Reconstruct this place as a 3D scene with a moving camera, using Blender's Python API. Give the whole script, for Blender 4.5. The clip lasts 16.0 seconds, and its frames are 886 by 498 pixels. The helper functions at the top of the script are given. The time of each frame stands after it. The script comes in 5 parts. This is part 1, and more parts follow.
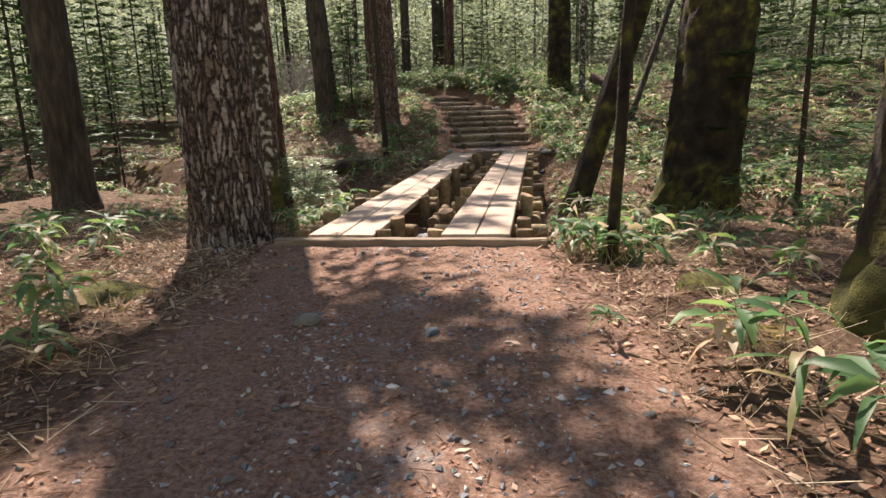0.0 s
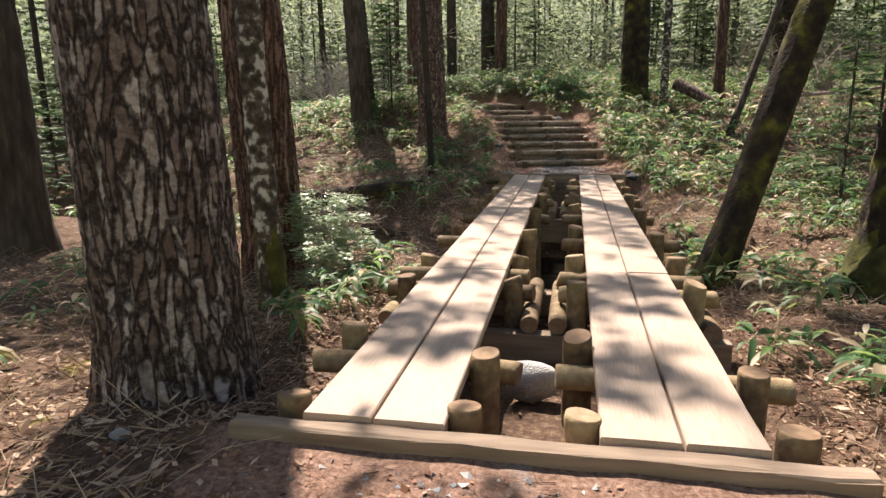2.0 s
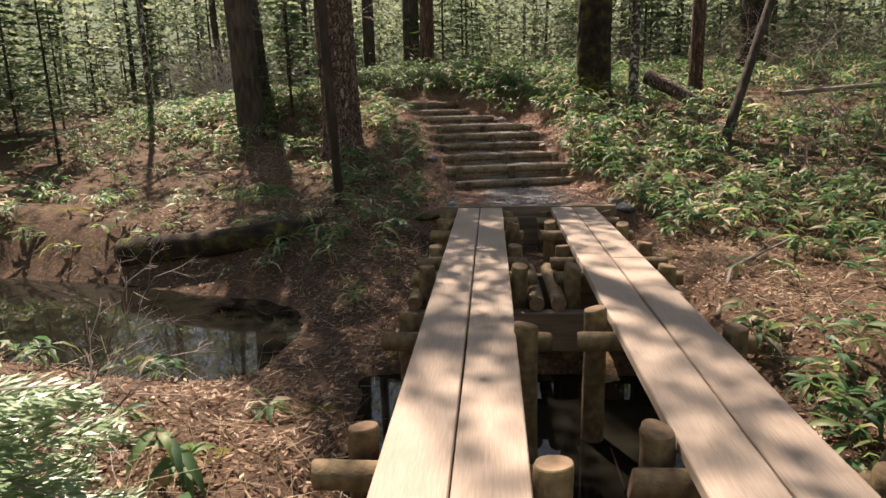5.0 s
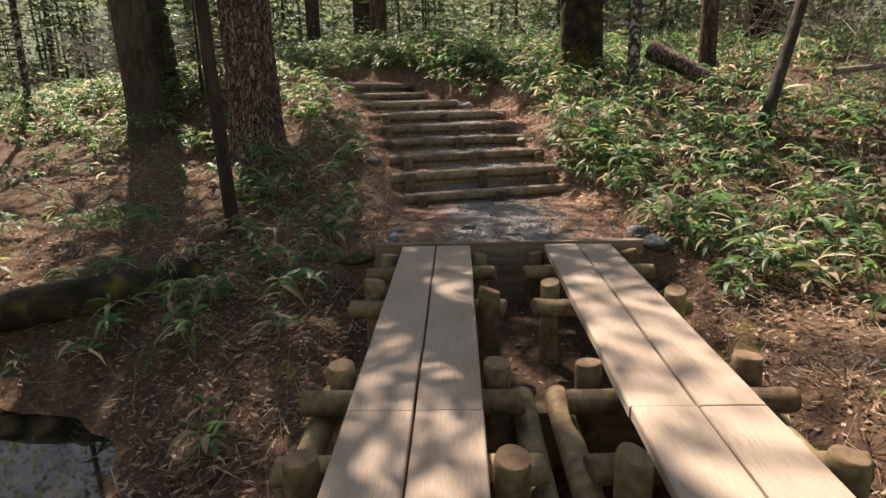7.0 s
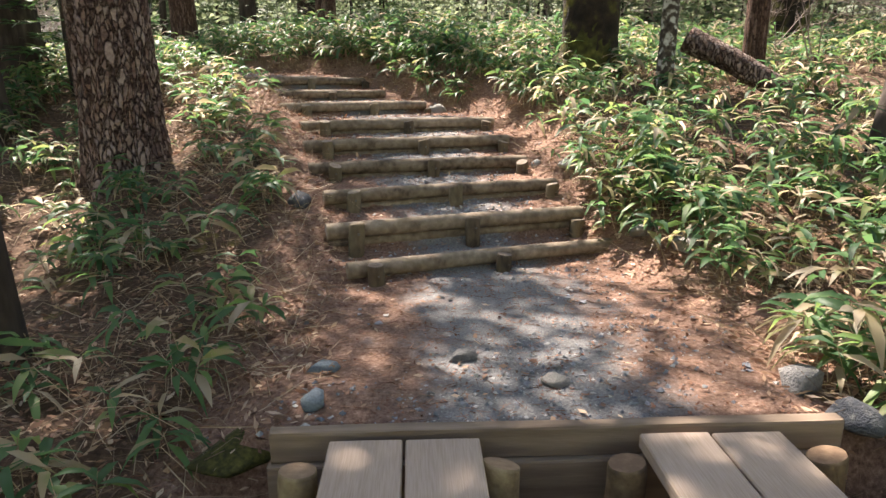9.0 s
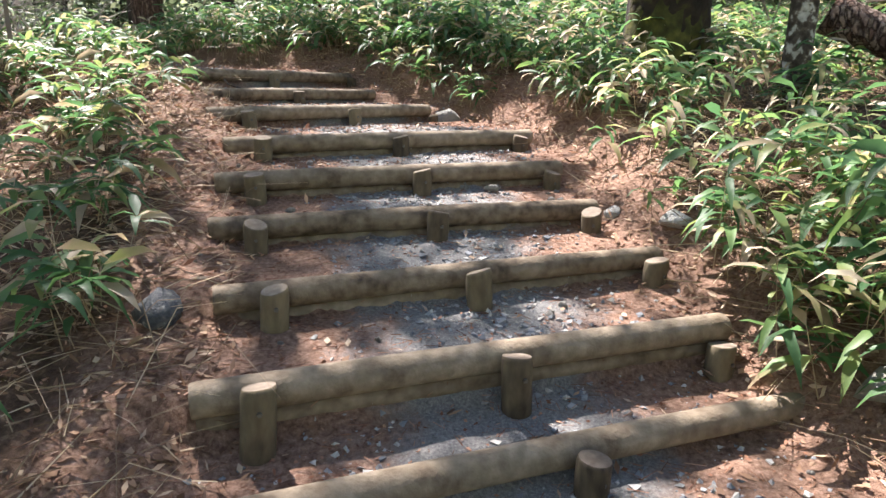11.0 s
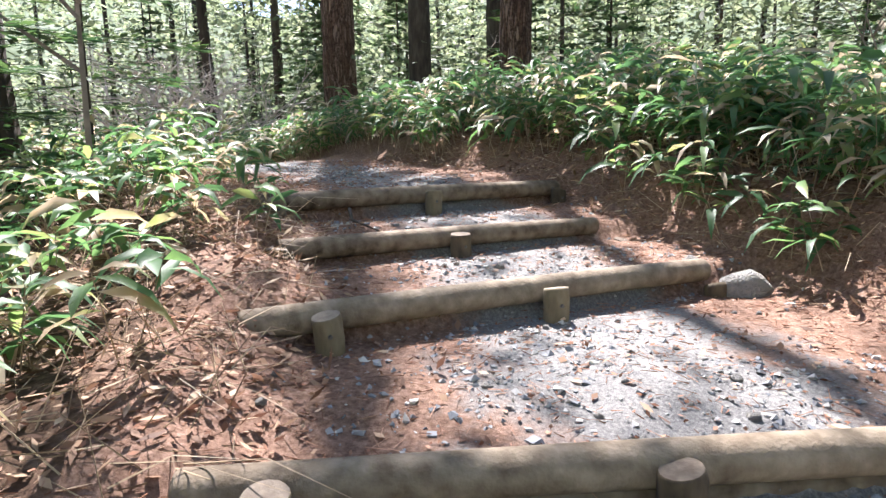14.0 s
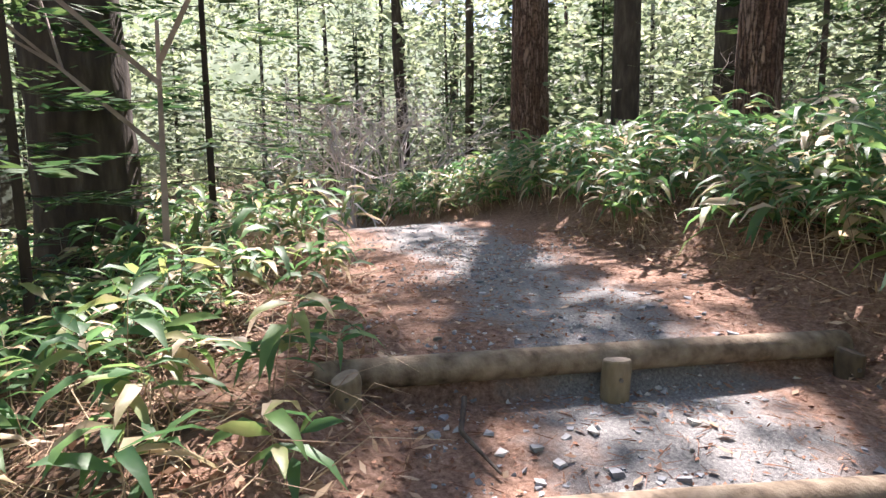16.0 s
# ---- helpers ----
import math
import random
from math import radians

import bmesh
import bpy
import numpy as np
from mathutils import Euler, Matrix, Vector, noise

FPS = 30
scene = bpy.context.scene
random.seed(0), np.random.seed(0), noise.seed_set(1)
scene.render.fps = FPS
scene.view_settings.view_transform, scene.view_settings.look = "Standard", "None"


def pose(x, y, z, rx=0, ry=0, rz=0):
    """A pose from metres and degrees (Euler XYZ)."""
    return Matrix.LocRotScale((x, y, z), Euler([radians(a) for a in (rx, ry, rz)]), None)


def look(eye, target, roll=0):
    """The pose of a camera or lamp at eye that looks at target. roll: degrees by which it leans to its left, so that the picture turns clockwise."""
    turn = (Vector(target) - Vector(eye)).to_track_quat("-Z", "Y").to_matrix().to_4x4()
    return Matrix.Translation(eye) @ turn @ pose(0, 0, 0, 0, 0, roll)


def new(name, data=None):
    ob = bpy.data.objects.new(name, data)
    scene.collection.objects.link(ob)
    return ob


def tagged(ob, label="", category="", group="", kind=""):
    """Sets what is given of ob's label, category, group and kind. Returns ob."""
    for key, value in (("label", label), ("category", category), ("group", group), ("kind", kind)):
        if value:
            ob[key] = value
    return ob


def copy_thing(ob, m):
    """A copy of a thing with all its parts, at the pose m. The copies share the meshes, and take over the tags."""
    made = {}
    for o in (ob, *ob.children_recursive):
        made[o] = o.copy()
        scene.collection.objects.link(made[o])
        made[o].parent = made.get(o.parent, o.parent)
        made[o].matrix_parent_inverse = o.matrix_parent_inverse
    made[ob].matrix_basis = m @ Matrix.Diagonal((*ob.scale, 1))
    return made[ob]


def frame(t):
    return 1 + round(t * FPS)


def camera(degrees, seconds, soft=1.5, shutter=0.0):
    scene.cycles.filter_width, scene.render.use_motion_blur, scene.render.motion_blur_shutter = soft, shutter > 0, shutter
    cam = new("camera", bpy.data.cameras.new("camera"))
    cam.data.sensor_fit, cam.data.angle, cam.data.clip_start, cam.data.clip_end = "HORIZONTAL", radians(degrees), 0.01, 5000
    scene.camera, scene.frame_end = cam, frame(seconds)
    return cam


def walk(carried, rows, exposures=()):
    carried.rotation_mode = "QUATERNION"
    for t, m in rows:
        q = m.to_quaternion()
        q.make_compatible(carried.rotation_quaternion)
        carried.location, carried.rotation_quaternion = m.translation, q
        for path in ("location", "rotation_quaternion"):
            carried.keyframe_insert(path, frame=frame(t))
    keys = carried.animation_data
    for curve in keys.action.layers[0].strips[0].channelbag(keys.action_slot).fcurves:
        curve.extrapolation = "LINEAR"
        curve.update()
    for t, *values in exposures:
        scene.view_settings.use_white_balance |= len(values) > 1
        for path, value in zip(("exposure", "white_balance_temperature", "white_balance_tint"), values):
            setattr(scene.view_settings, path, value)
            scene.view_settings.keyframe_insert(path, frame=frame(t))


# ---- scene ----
cam = camera(71.1, 16.0)
PATH = [
    (0, (1.097, -5.227, 1.008), (0.809, -3.293, 0.587), -1.8),
    (0.5, (0.828, -4.466, 1.037), (0.483, -2.536, 0.639), -1.5),
    (1, (0.625, -3.713, 1.141), (0.238, -1.793, 0.739), -1.0),
    (1.5, (0.383, -2.965, 1.135), (-0.014, -1.047, 0.728), -1.0),
    (2, (0.161, -2.214, 1.173), (-0.233, -0.295, 0.769), -0.9),
    (2.5, (-0.055, -1.49, 1.235), (-0.414, 0.436, 0.835), -0.9),
    (3, (-0.25, -0.824, 1.274), (-0.558, 1.113, 0.878), -1.0),
    (3.5, (-0.334, -0.103, 1.306), (-0.584, 1.838, 0.89), -1.0),
    (4, (-0.435, 0.545, 1.357), (-0.642, 2.489, 0.935), -1.0),
    (4.2, (-0.459, 0.79, 1.38), (-0.656, 2.736, 0.96), -1.0),
    (6.3, (-0.43, 3.943, 1.391), (-0.517, 5.888, 0.932), -1.1),
    (6.5, (-0.442, 4.252, 1.403), (-0.516, 6.196, 0.938), -1.0),
    (7, (-0.403, 5.083, 1.415), (-0.464, 7.023, 0.933), -1.4),
    (7.5, (-0.495, 5.89, 1.458), (-0.534, 7.826, 0.96), -1.3),
    (8, (-0.536, 6.715, 1.466), (-0.528, 8.65, 0.96), -0.6),
    (8.5, (-0.579, 7.513, 1.467), (-0.53, 9.448, 0.965), -0.7),
    (9, (-0.567, 8.323, 1.47), (-0.49, 10.259, 0.974), -0.2),
    (9.2, (-0.534, 8.67, 1.504), (-0.462, 10.605, 1.005), -0.3),
    (11.3, (-0.428, 11.545, 1.419), (-0.394, 13.486, 0.937), 0.4),
    (11.5, (-0.394, 11.753, 1.408), (-0.4, 13.699, 0.945), 0.6),
    (12, (-0.467, 12.319, 1.4), (-0.597, 14.269, 0.976), 0.1),
    (12.5, (-0.557, 12.916, 1.471), (-0.822, 14.858, 1.073), -0.3),
    (13, (-0.607, 13.508, 1.641), (-0.975, 15.442, 1.285), -0.4),
    (13.5, (-0.743, 14.1, 1.777), (-1.221, 16.014, 1.446), -0.8),
    (14, (-0.791, 14.572, 1.935), (-1.405, 16.451, 1.631), -1.2),
    (14.5, (-0.838, 14.998, 2.072), (-1.609, 16.824, 1.804), -1.3),
    (15, (-0.969, 15.47, 2.251), (-1.868, 17.244, 2.04), -1.4),
    (15.5, (-1.12, 15.998, 2.387), (-2.134, 17.709, 2.182), -1.2),
    (16, (-1.336, 16.418, 2.513), (-2.517, 18.011, 2.249), -0.7),
]
walk(cam, [(t, look(eye, target, roll)) for t, eye, target, roll in PATH],
     [(0, 1.3, 7000, 20), (1.5, 1.45, 6800, 18), (2.5, 1.35, 7000, 18), (4.2, 1.15, 7200, 19), (7, 1.2, 7300, 18), (8, 1.55, 7200, 17), (9, 2.05, 6900, 18), (12, 2.15, 6100, 16), (14, 2.25, 6000, 18), (16, 2.25, 6300, 23)])

# ---- world, sun, exposure ----
SUN_AZ = Vector((-0.45, 0.89, 0)).normalized()
SUN_EL = radians(54)
world = bpy.data.worlds.new("sky")
scene.world = world
world.use_nodes = True
wn = world.node_tree.nodes
sky = wn.new("ShaderNodeTexSky")
sky.sky_type = "NISHITA"
sky.sun_disc = False
sky.sun_elevation = SUN_EL
sky.sun_rotation = math.atan2(SUN_AZ.x, SUN_AZ.y)
world.node_tree.links.new(sky.outputs[0], wn["Background"].inputs[0])
wn["Background"].inputs[1].default_value = 0.072
sun_data = bpy.data.lights.new("sun", "SUN")
sun_data.energy = 5.0
sun_data.angle = radians(0.6)
sun_data.color = (1.0, 0.94, 0.84)
sun = new("sun", sun_data)
sun.matrix_world = look(SUN_AZ * 60 * math.cos(SUN_EL) + Vector((0, 0, 60 * math.sin(SUN_EL))), (0, 0, 0))

# ---- materials ----
RNG = np.random.default_rng(7)


def material(name, ramp, scale=8.0, rough=0.8, bump=0.3, bump_scale=60.0, stretch=(1, 1, 1), island=0.0, obj=0.0,
             translucent=0.0, detail=8.0, spec=0.3, big=1.2, bump_dist=0.01):
    """Noise-driven colours at two scales, bump, and variation from piece to piece."""
    m = bpy.data.materials.new(name)
    m.use_nodes = True
    nt = m.node_tree
    n, l = nt.nodes, nt.links
    bsdf = n["Principled BSDF"]
    bsdf.inputs["Roughness"].default_value = rough
    bsdf.inputs["Specular IOR Level"].default_value = spec
    geo = n.new("ShaderNodeTexCoord")
    mp = n.new("ShaderNodeMapping")
    mp.inputs["Scale"].default_value = stretch
    l.new(geo.outputs["Object"], mp.inputs[0])
    a = n.new("ShaderNodeTexNoise")
    a.inputs["Scale"].default_value = scale
    a.inputs["Detail"].default_value = detail
    l.new(mp.outputs[0], a.inputs["Vector"])
    b = n.new("ShaderNodeTexNoise")
    b.inputs["Scale"].default_value = big
    b.inputs["Detail"].default_value = 3
    l.new(geo.outputs["Object"], b.inputs["Vector"])
    mix = n.new("ShaderNodeMath")
    mix.operation = "MULTIPLY_ADD"
    l.new(a.outputs[0], mix.inputs[0])
    mix.inputs[1].default_value = 0.65
    sc = n.new("ShaderNodeMath")
    sc.operation = "MULTIPLY"
    l.new(b.outputs[0], sc.inputs[0])
    sc.inputs[1].default_value = 0.35
    l.new(sc.outputs[0], mix.inputs[2])
    fac = mix.outputs[0]
    for amount, src in ((island, "island"), (obj, "obj")):
        if amount:
            if src == "island":
                r = n.new("ShaderNodeNewGeometry").outputs["Random Per Island"]
            else:
                r = n.new("ShaderNodeObjectInfo").outputs["Random"]
            k = n.new("ShaderNodeMath")
            k.operation = "MULTIPLY_ADD"
            l.new(r, k.inputs[0])
            k.inputs[1].default_value = amount
            l.new(fac, k.inputs[2])
            s = n.new("ShaderNodeMath")
            s.operation = "SUBTRACT"
            l.new(k.outputs[0], s.inputs[0])
            s.inputs[1].default_value = amount / 2
            fac = s.outputs[0]
    cr = n.new("ShaderNodeValToRGB")
    els = cr.color_ramp.elements
    while len(els) < len(ramp):
        els.new(0.5)
    for e, (p, c) in zip(els, ramp):
        e.position, e.color = p, (*c, 1)
    l.new(fac, cr.inputs[0])
    l.new(cr.outputs[0], bsdf.inputs["Base Color"])
    if bump:
        bn = n.new("ShaderNodeTexNoise")
        bn.inputs["Scale"].default_value = bump_scale
        bn.inputs["Detail"].default_value = 5
        l.new(mp.outputs[0], bn.inputs["Vector"])
        bp = n.new("ShaderNodeBump")
        bp.inputs["Strength"].default_value = bump
        bp.inputs["Distance"].default_value = bump_dist
        l.new(bn.outputs[0], bp.inputs["Height"])
        l.new(bp.outputs[0], bsdf.inputs["Normal"])
    if translucent:
        t = n.new("ShaderNodeBsdfTranslucent")
        hs = n.new("ShaderNodeHueSaturation")
        hs.inputs["Saturation"].default_value = 1.02
        hs.inputs["Value"].default_value = 1.6
        hs.inputs["Hue"].default_value = 0.485
        l.new(cr.outputs[0], hs.inputs["Color"])
        l.new(hs.outputs[0], t.inputs[0])
        ms = n.new("ShaderNodeMixShader")
        ms.inputs[0].default_value = translucent
        l.new(bsdf.outputs[0], ms.inputs[1])
        l.new(t.outputs[0], ms.inputs[2])
        l.new(ms.outputs[0], n["Material Output"].inputs[0])
    return m


BAMBOO = material("bamboo_grass_leaf", [(0.15, (0.045, 0.11, 0.045)), (0.45, (0.075, 0.165, 0.06)), (0.6, (0.13, 0.23, 0.07)), (0.69, (0.2, 0.23, 0.085)), (0.76, (0.36, 0.29, 0.18)), (0.9, (0.46, 0.4, 0.3))],
                  scale=3, rough=0.5, bump=0.1, island=0.72, translucent=0.48, spec=0.4)
# pale needle undersides, lightened further to put the backlit sun sheen into the colour
FIRPALE = material("pale_sunlit_fir_needles", [(0.2, (0.13, 0.21, 0.1)), (0.5, (0.24, 0.33, 0.18)), (0.8, (0.38, 0.45, 0.3))],
                   scale=2, rough=0.36, bump=0, island=0.5, translucent=0.3, spec=0.6)
FIR = material("fir_needles", [(0.2, (0.018, 0.05, 0.022)), (0.5, (0.045, 0.1, 0.035)), (0.8, (0.1, 0.16, 0.05))],
               scale=2, rough=0.5, bump=0, island=0.5, translucent=0.35)
FARLEAF = material("woodland_leaf", [(0.2, (0.075, 0.105, 0.06)), (0.5, (0.135, 0.17, 0.095)), (0.8, (0.245, 0.275, 0.17))],
                   scale=0.4, rough=0.5, bump=0, island=0.5, translucent=0.65)
DARKBARK = material("dark_bark", [(0.3, (0.02, 0.015, 0.012)), (0.5, (0.055, 0.041, 0.032)), (0.75, (0.13, 0.105, 0.085))],
                    scale=12, rough=0.92, bump=0.8, bump_scale=22, stretch=(1, 1, 0.25), bump_dist=0.02, obj=0.15)
MOSSBARK = material("mossy_bark", [(0.35, (0.011, 0.008, 0.006)), (0.5, (0.032, 0.023, 0.016)), (0.58, (0.07, 0.064, 0.017)), (0.72, (0.22, 0.2, 0.035))],
                    scale=5, rough=0.95, bump=0.9, bump_scale=30, bump_dist=0.02, big=0.8)
LICHENBARK = material("lichened_bark", [(0.36, (0.022, 0.017, 0.012)), (0.46, (0.055, 0.043, 0.032)), (0.525, (0.11, 0.092, 0.072)), (0.55, (0.34, 0.33, 0.29)), (0.64, (0.52, 0.51, 0.47))],
                      scale=13, big=5, rough=0.9, bump=0.8, bump_scale=45, bump_dist=0.012, detail=9)
TWIG = material("bare_twig", [(0.3, (0.14, 0.1, 0.08)), (0.7, (0.34, 0.28, 0.25))], scale=6, rough=0.8, bump=0)
PLANK = material("weathered_planks", [(0.22, (0.22, 0.16, 0.12)), (0.4, (0.34, 0.26, 0.2)), (0.55, (0.4, 0.31, 0.245)), (0.75, (0.46, 0.37, 0.3))],
                 scale=16, rough=0.78, bump=0.3, bump_scale=30, stretch=(12, 0.5, 4), obj=0.05, bump_dist=0.003, big=2.2, detail=10)
LOGWOOD = material("peeled_log", [(0.25, (0.07, 0.045, 0.027)), (0.48, (0.185, 0.13, 0.07)), (0.62, (0.27, 0.2, 0.11)), (0.78, (0.38, 0.3, 0.17))],
                   scale=17, rough=0.82, bump=0.6, bump_scale=75, obj=0.3, bump_dist=0.006, big=4)
ENDGRAIN = material("cut_log_end", [(0.3, (0.15, 0.095, 0.058)), (0.55, (0.25, 0.165, 0.1)), (0.8, (0.36, 0.25, 0.155))],
                    scale=22, rough=0.85, bump=0.4, bump_scale=90, obj=0.4, bump_dist=0.004)
def plated(name, furrow, tones, scale, bump_dist=0.02, upright=0.24):
    """Bark in long plates parted by dark furrows."""
    m = bpy.data.materials.new(name)
    m.use_nodes = True
    n, l = m.node_tree.nodes, m.node_tree.links
    bsdf = n["Principled BSDF"]
    bsdf.inputs["Roughness"].default_value, bsdf.inputs["Specular IOR Level"].default_value = 0.9, 0.2
    tc, mp = n.new("ShaderNodeTexCoord"), n.new("ShaderNodeMapping")
    mp.inputs["Scale"].default_value = (1, 1, upright)
    l.new(tc.outputs["Object"], mp.inputs[0])
    wob = n.new("ShaderNodeTexNoise")
    wob.inputs["Scale"].default_value, wob.inputs["Detail"].default_value = 5, 4
    l.new(mp.outputs[0], wob.inputs["Vector"])
    add = n.new("ShaderNodeVectorMath")
    add.operation = "MULTIPLY_ADD"
    l.new(wob.outputs["Color"], add.inputs[0])
    add.inputs[1].default_value = (0.16, 0.16, 0.16)
    l.new(mp.outputs[0], add.inputs[2])
    edge_tex, cell = n.new("ShaderNodeTexVoronoi"), n.new("ShaderNodeTexVoronoi")
    edge_tex.feature = "DISTANCE_TO_EDGE"
    for v in (edge_tex, cell):
        v.inputs["Scale"].default_value = scale
        l.new(add.outputs[0], v.inputs["Vector"])
    fine = n.new("ShaderNodeTexNoise")
    fine.inputs["Scale"].default_value, fine.inputs["Detail"].default_value, fine.inputs["Roughness"].default_value = 26, 8, 0.7
    l.new(tc.outputs["Object"], fine.inputs["Vector"])
    sep = n.new("ShaderNodeSeparateColor")
    l.new(cell.outputs["Color"], sep.inputs[0])
    k = n.new("ShaderNodeMath")
    k.operation = "MULTIPLY_ADD"
    l.new(sep.outputs[0], k.inputs[0])
    k.inputs[1].default_value = 0.45
    l.new(fine.outputs[0], k.inputs[2])
    cr = n.new("ShaderNodeValToRGB")
    while len(cr.color_ramp.elements) < len(tones):
        cr.color_ramp.elements.new(0.5)
    for e, (p, col) in zip(cr.color_ramp.elements, tones):
        e.position, e.color = p, (*col, 1)
    l.new(k.outputs[0], cr.inputs[0])
    mr = n.new("ShaderNodeMapRange")
    mr.inputs[1].default_value, mr.inputs[2].default_value = 0.2, 0.4
    rag = n.new("ShaderNodeMath")
    rag.operation = "MULTIPLY_ADD"
    l.new(fine.outputs[0], rag.inputs[0])
    rag.inputs[1].default_value = 0.45
    l.new(edge_tex.outputs["Distance"], rag.inputs[2])
    l.new(rag.outputs[0], mr.inputs[0])
    mx = n.new("ShaderNodeMix")
    mx.data_type = "RGBA"
    l.new(mr.outputs[0], mx.inputs[0])
    mx.inputs[6].default_value = (*furrow, 1)
    l.new(cr.outputs[0], mx.inputs[7])
    l.new(mx.outputs[2], bsdf.inputs["Base Color"])
    hsum = n.new("ShaderNodeMath")
    hsum.operation = "MULTIPLY_ADD"
    l.new(fine.outputs[0], hsum.inputs[0])
    hsum.inputs[1].default_value = 0.35
    l.new(mr.outputs[0], hsum.inputs[2])
    bp = n.new("ShaderNodeBump")
    bp.inputs["Strength"].default_value, bp.inputs["Distance"].default_value = 1.0, bump_dist
    l.new(hsum.outputs[0], bp.inputs["Height"])
    l.new(bp.outputs[0], bsdf.inputs["Normal"])
    return m


BARK = plated("furrowed_bark", (0.05, 0.033, 0.026), [(0.45, (0.08, 0.055, 0.045)), (0.68, (0.17, 0.125, 0.105)), (0.85, (0.27, 0.22, 0.195)), (0.97, (0.4, 0.35, 0.32))], 19, 0.04)
REDBARK = plated("reddish_bark", (0.05, 0.028, 0.02), [(0.4, (0.075, 0.037, 0.026)), (0.65, (0.14, 0.08, 0.058)), (0.95, (0.25, 0.165, 0.13))], 21, 0.03, 0.15)
PALESTONE = material("whitish_stone", [(0.25, (0.3, 0.29, 0.28)), (0.5, (0.48, 0.47, 0.45)), (0.8, (0.66, 0.64, 0.61))], scale=9, rough=0.8, bump=0.8, bump_scale=20, bump_dist=0.03)
DARKSTONE = material("dark_veined_stone", [(0.3, (0.03, 0.033, 0.04)), (0.5, (0.075, 0.08, 0.09)), (0.62, (0.13, 0.13, 0.13)), (0.66, (0.26, 0.25, 0.24))], scale=5, rough=0.7, bump=0.6, bump_scale=18, bump_dist=0.03)
BLUESTONE = material("blue_grey_stone", [(0.3, (0.1, 0.13, 0.15)), (0.6, (0.19, 0.23, 0.26)), (0.85, (0.3, 0.33, 0.35))], scale=9, rough=0.75, bump=0.6, bump_scale=20, bump_dist=0.03)
PLATEBARK = plated("plated_bark", (0.04, 0.022, 0.016), [(0.4, (0.1, 0.055, 0.04)), (0.65, (0.19, 0.125, 0.1)), (0.95, (0.34, 0.26, 0.22))], 21, 0.035, 0.34)
STEPLOG = material("weathered_step_log", [(0.28, (0.045, 0.031, 0.021)), (0.42, (0.14, 0.105, 0.072)), (0.58, (0.225, 0.18, 0.13)), (0.78, (0.35, 0.29, 0.22))],
                   scale=15, rough=0.85, bump=0.6, bump_scale=70, big=3.5, stretch=(1, 1, 1), obj=0.2, bump_dist=0.006)
PEGWOOD = material("weathered_peg", [(0.3, (0.03, 0.022, 0.015)), (0.45, (0.09, 0.068, 0.045)), (0.6, (0.15, 0.12, 0.075)), (0.78, (0.25, 0.205, 0.14))],
                   scale=15, rough=0.88, bump=0.6, bump_scale=60, stretch=(1, 1, 0.4), obj=0.25, bump_dist=0.006, big=5)
STEPEND = material("weathered_log_end", [(0.3, (0.11, 0.085, 0.065)), (0.55, (0.2, 0.16, 0.125)), (0.8, (0.31, 0.26, 0.2))],
                   scale=26, rough=0.9, bump=0.5, bump_scale=90, obj=0.3, bump_dist=0.004)
BOARD = material("retaining_board", [(0.3, (0.12, 0.085, 0.06)), (0.55, (0.24, 0.18, 0.13)), (0.8, (0.36, 0.29, 0.22))],
                 scale=6, rough=0.85, bump=0.4, bump_scale=40, stretch=(0.3, 3, 3), bump_dist=0.006)
STONE = material("grey_stone", [(0.2, (0.08, 0.08, 0.085)), (0.5, (0.18, 0.178, 0.175)), (0.8, (0.31, 0.295, 0.27))],
                 scale=9, rough=0.8, bump=0.8, bump_scale=14, obj=0.5, island=0.5, bump_dist=0.05)
GRAVEL = material("crushed_gravel", [(0.2, (0.15, 0.16, 0.175)), (0.5, (0.27, 0.28, 0.295)), (0.75, (0.4, 0.39, 0.37)), (0.95, (0.54, 0.51, 0.47))],
                  scale=20, rough=0.8, bump=0.2, island=0.8)
LITTER = material("dry_leaf_litter", [(0.2, (0.11, 0.06, 0.038)), (0.5, (0.26, 0.155, 0.095)), (0.75, (0.42, 0.29, 0.19)), (0.95, (0.56, 0.45, 0.33))],
                  scale=5, rough=0.7, bump=0, island=0.8, translucent=0.2)
STRAW = material("dry_bamboo_stems", [(0.2, (0.17, 0.11, 0.07)), (0.6, (0.36, 0.27, 0.17)), (0.9, (0.5, 0.4, 0.28))], scale=5, rough=0.6, bump=0, island=0.8)
NEEDLES = material("fallen_needles", [(0.2, (0.13, 0.055, 0.03)), (0.55, (0.29, 0.14, 0.085)), (0.85, (0.42, 0.25, 0.17))], scale=5, rough=0.8, bump=0, island=0.7)
MOSS = material("moss_cushion", [(0.3, (0.02, 0.018, 0.008)), (0.48, (0.055, 0.055, 0.014)), (0.62, (0.11, 0.105, 0.022)), (0.8, (0.2, 0.18, 0.04))], scale=9, rough=0.95, bump=1.0, bump_scale=90)
# twig colour lifted to near white in place of strong sunlight
PALETWIG = material("whitish_twig", [(0.3, (0.36, 0.3, 0.28)), (0.7, (0.6, 0.53, 0.51))], scale=6, rough=0.7, bump=0)
IRON = material("dark_bolt", [(0.3, (0.06, 0.06, 0.06)), (0.7, (0.16, 0.15, 0.14))], scale=30, rough=0.5, bump=0)
IRON.node_tree.nodes["Principled BSDF"].inputs["Metallic"].default_value = 0.8


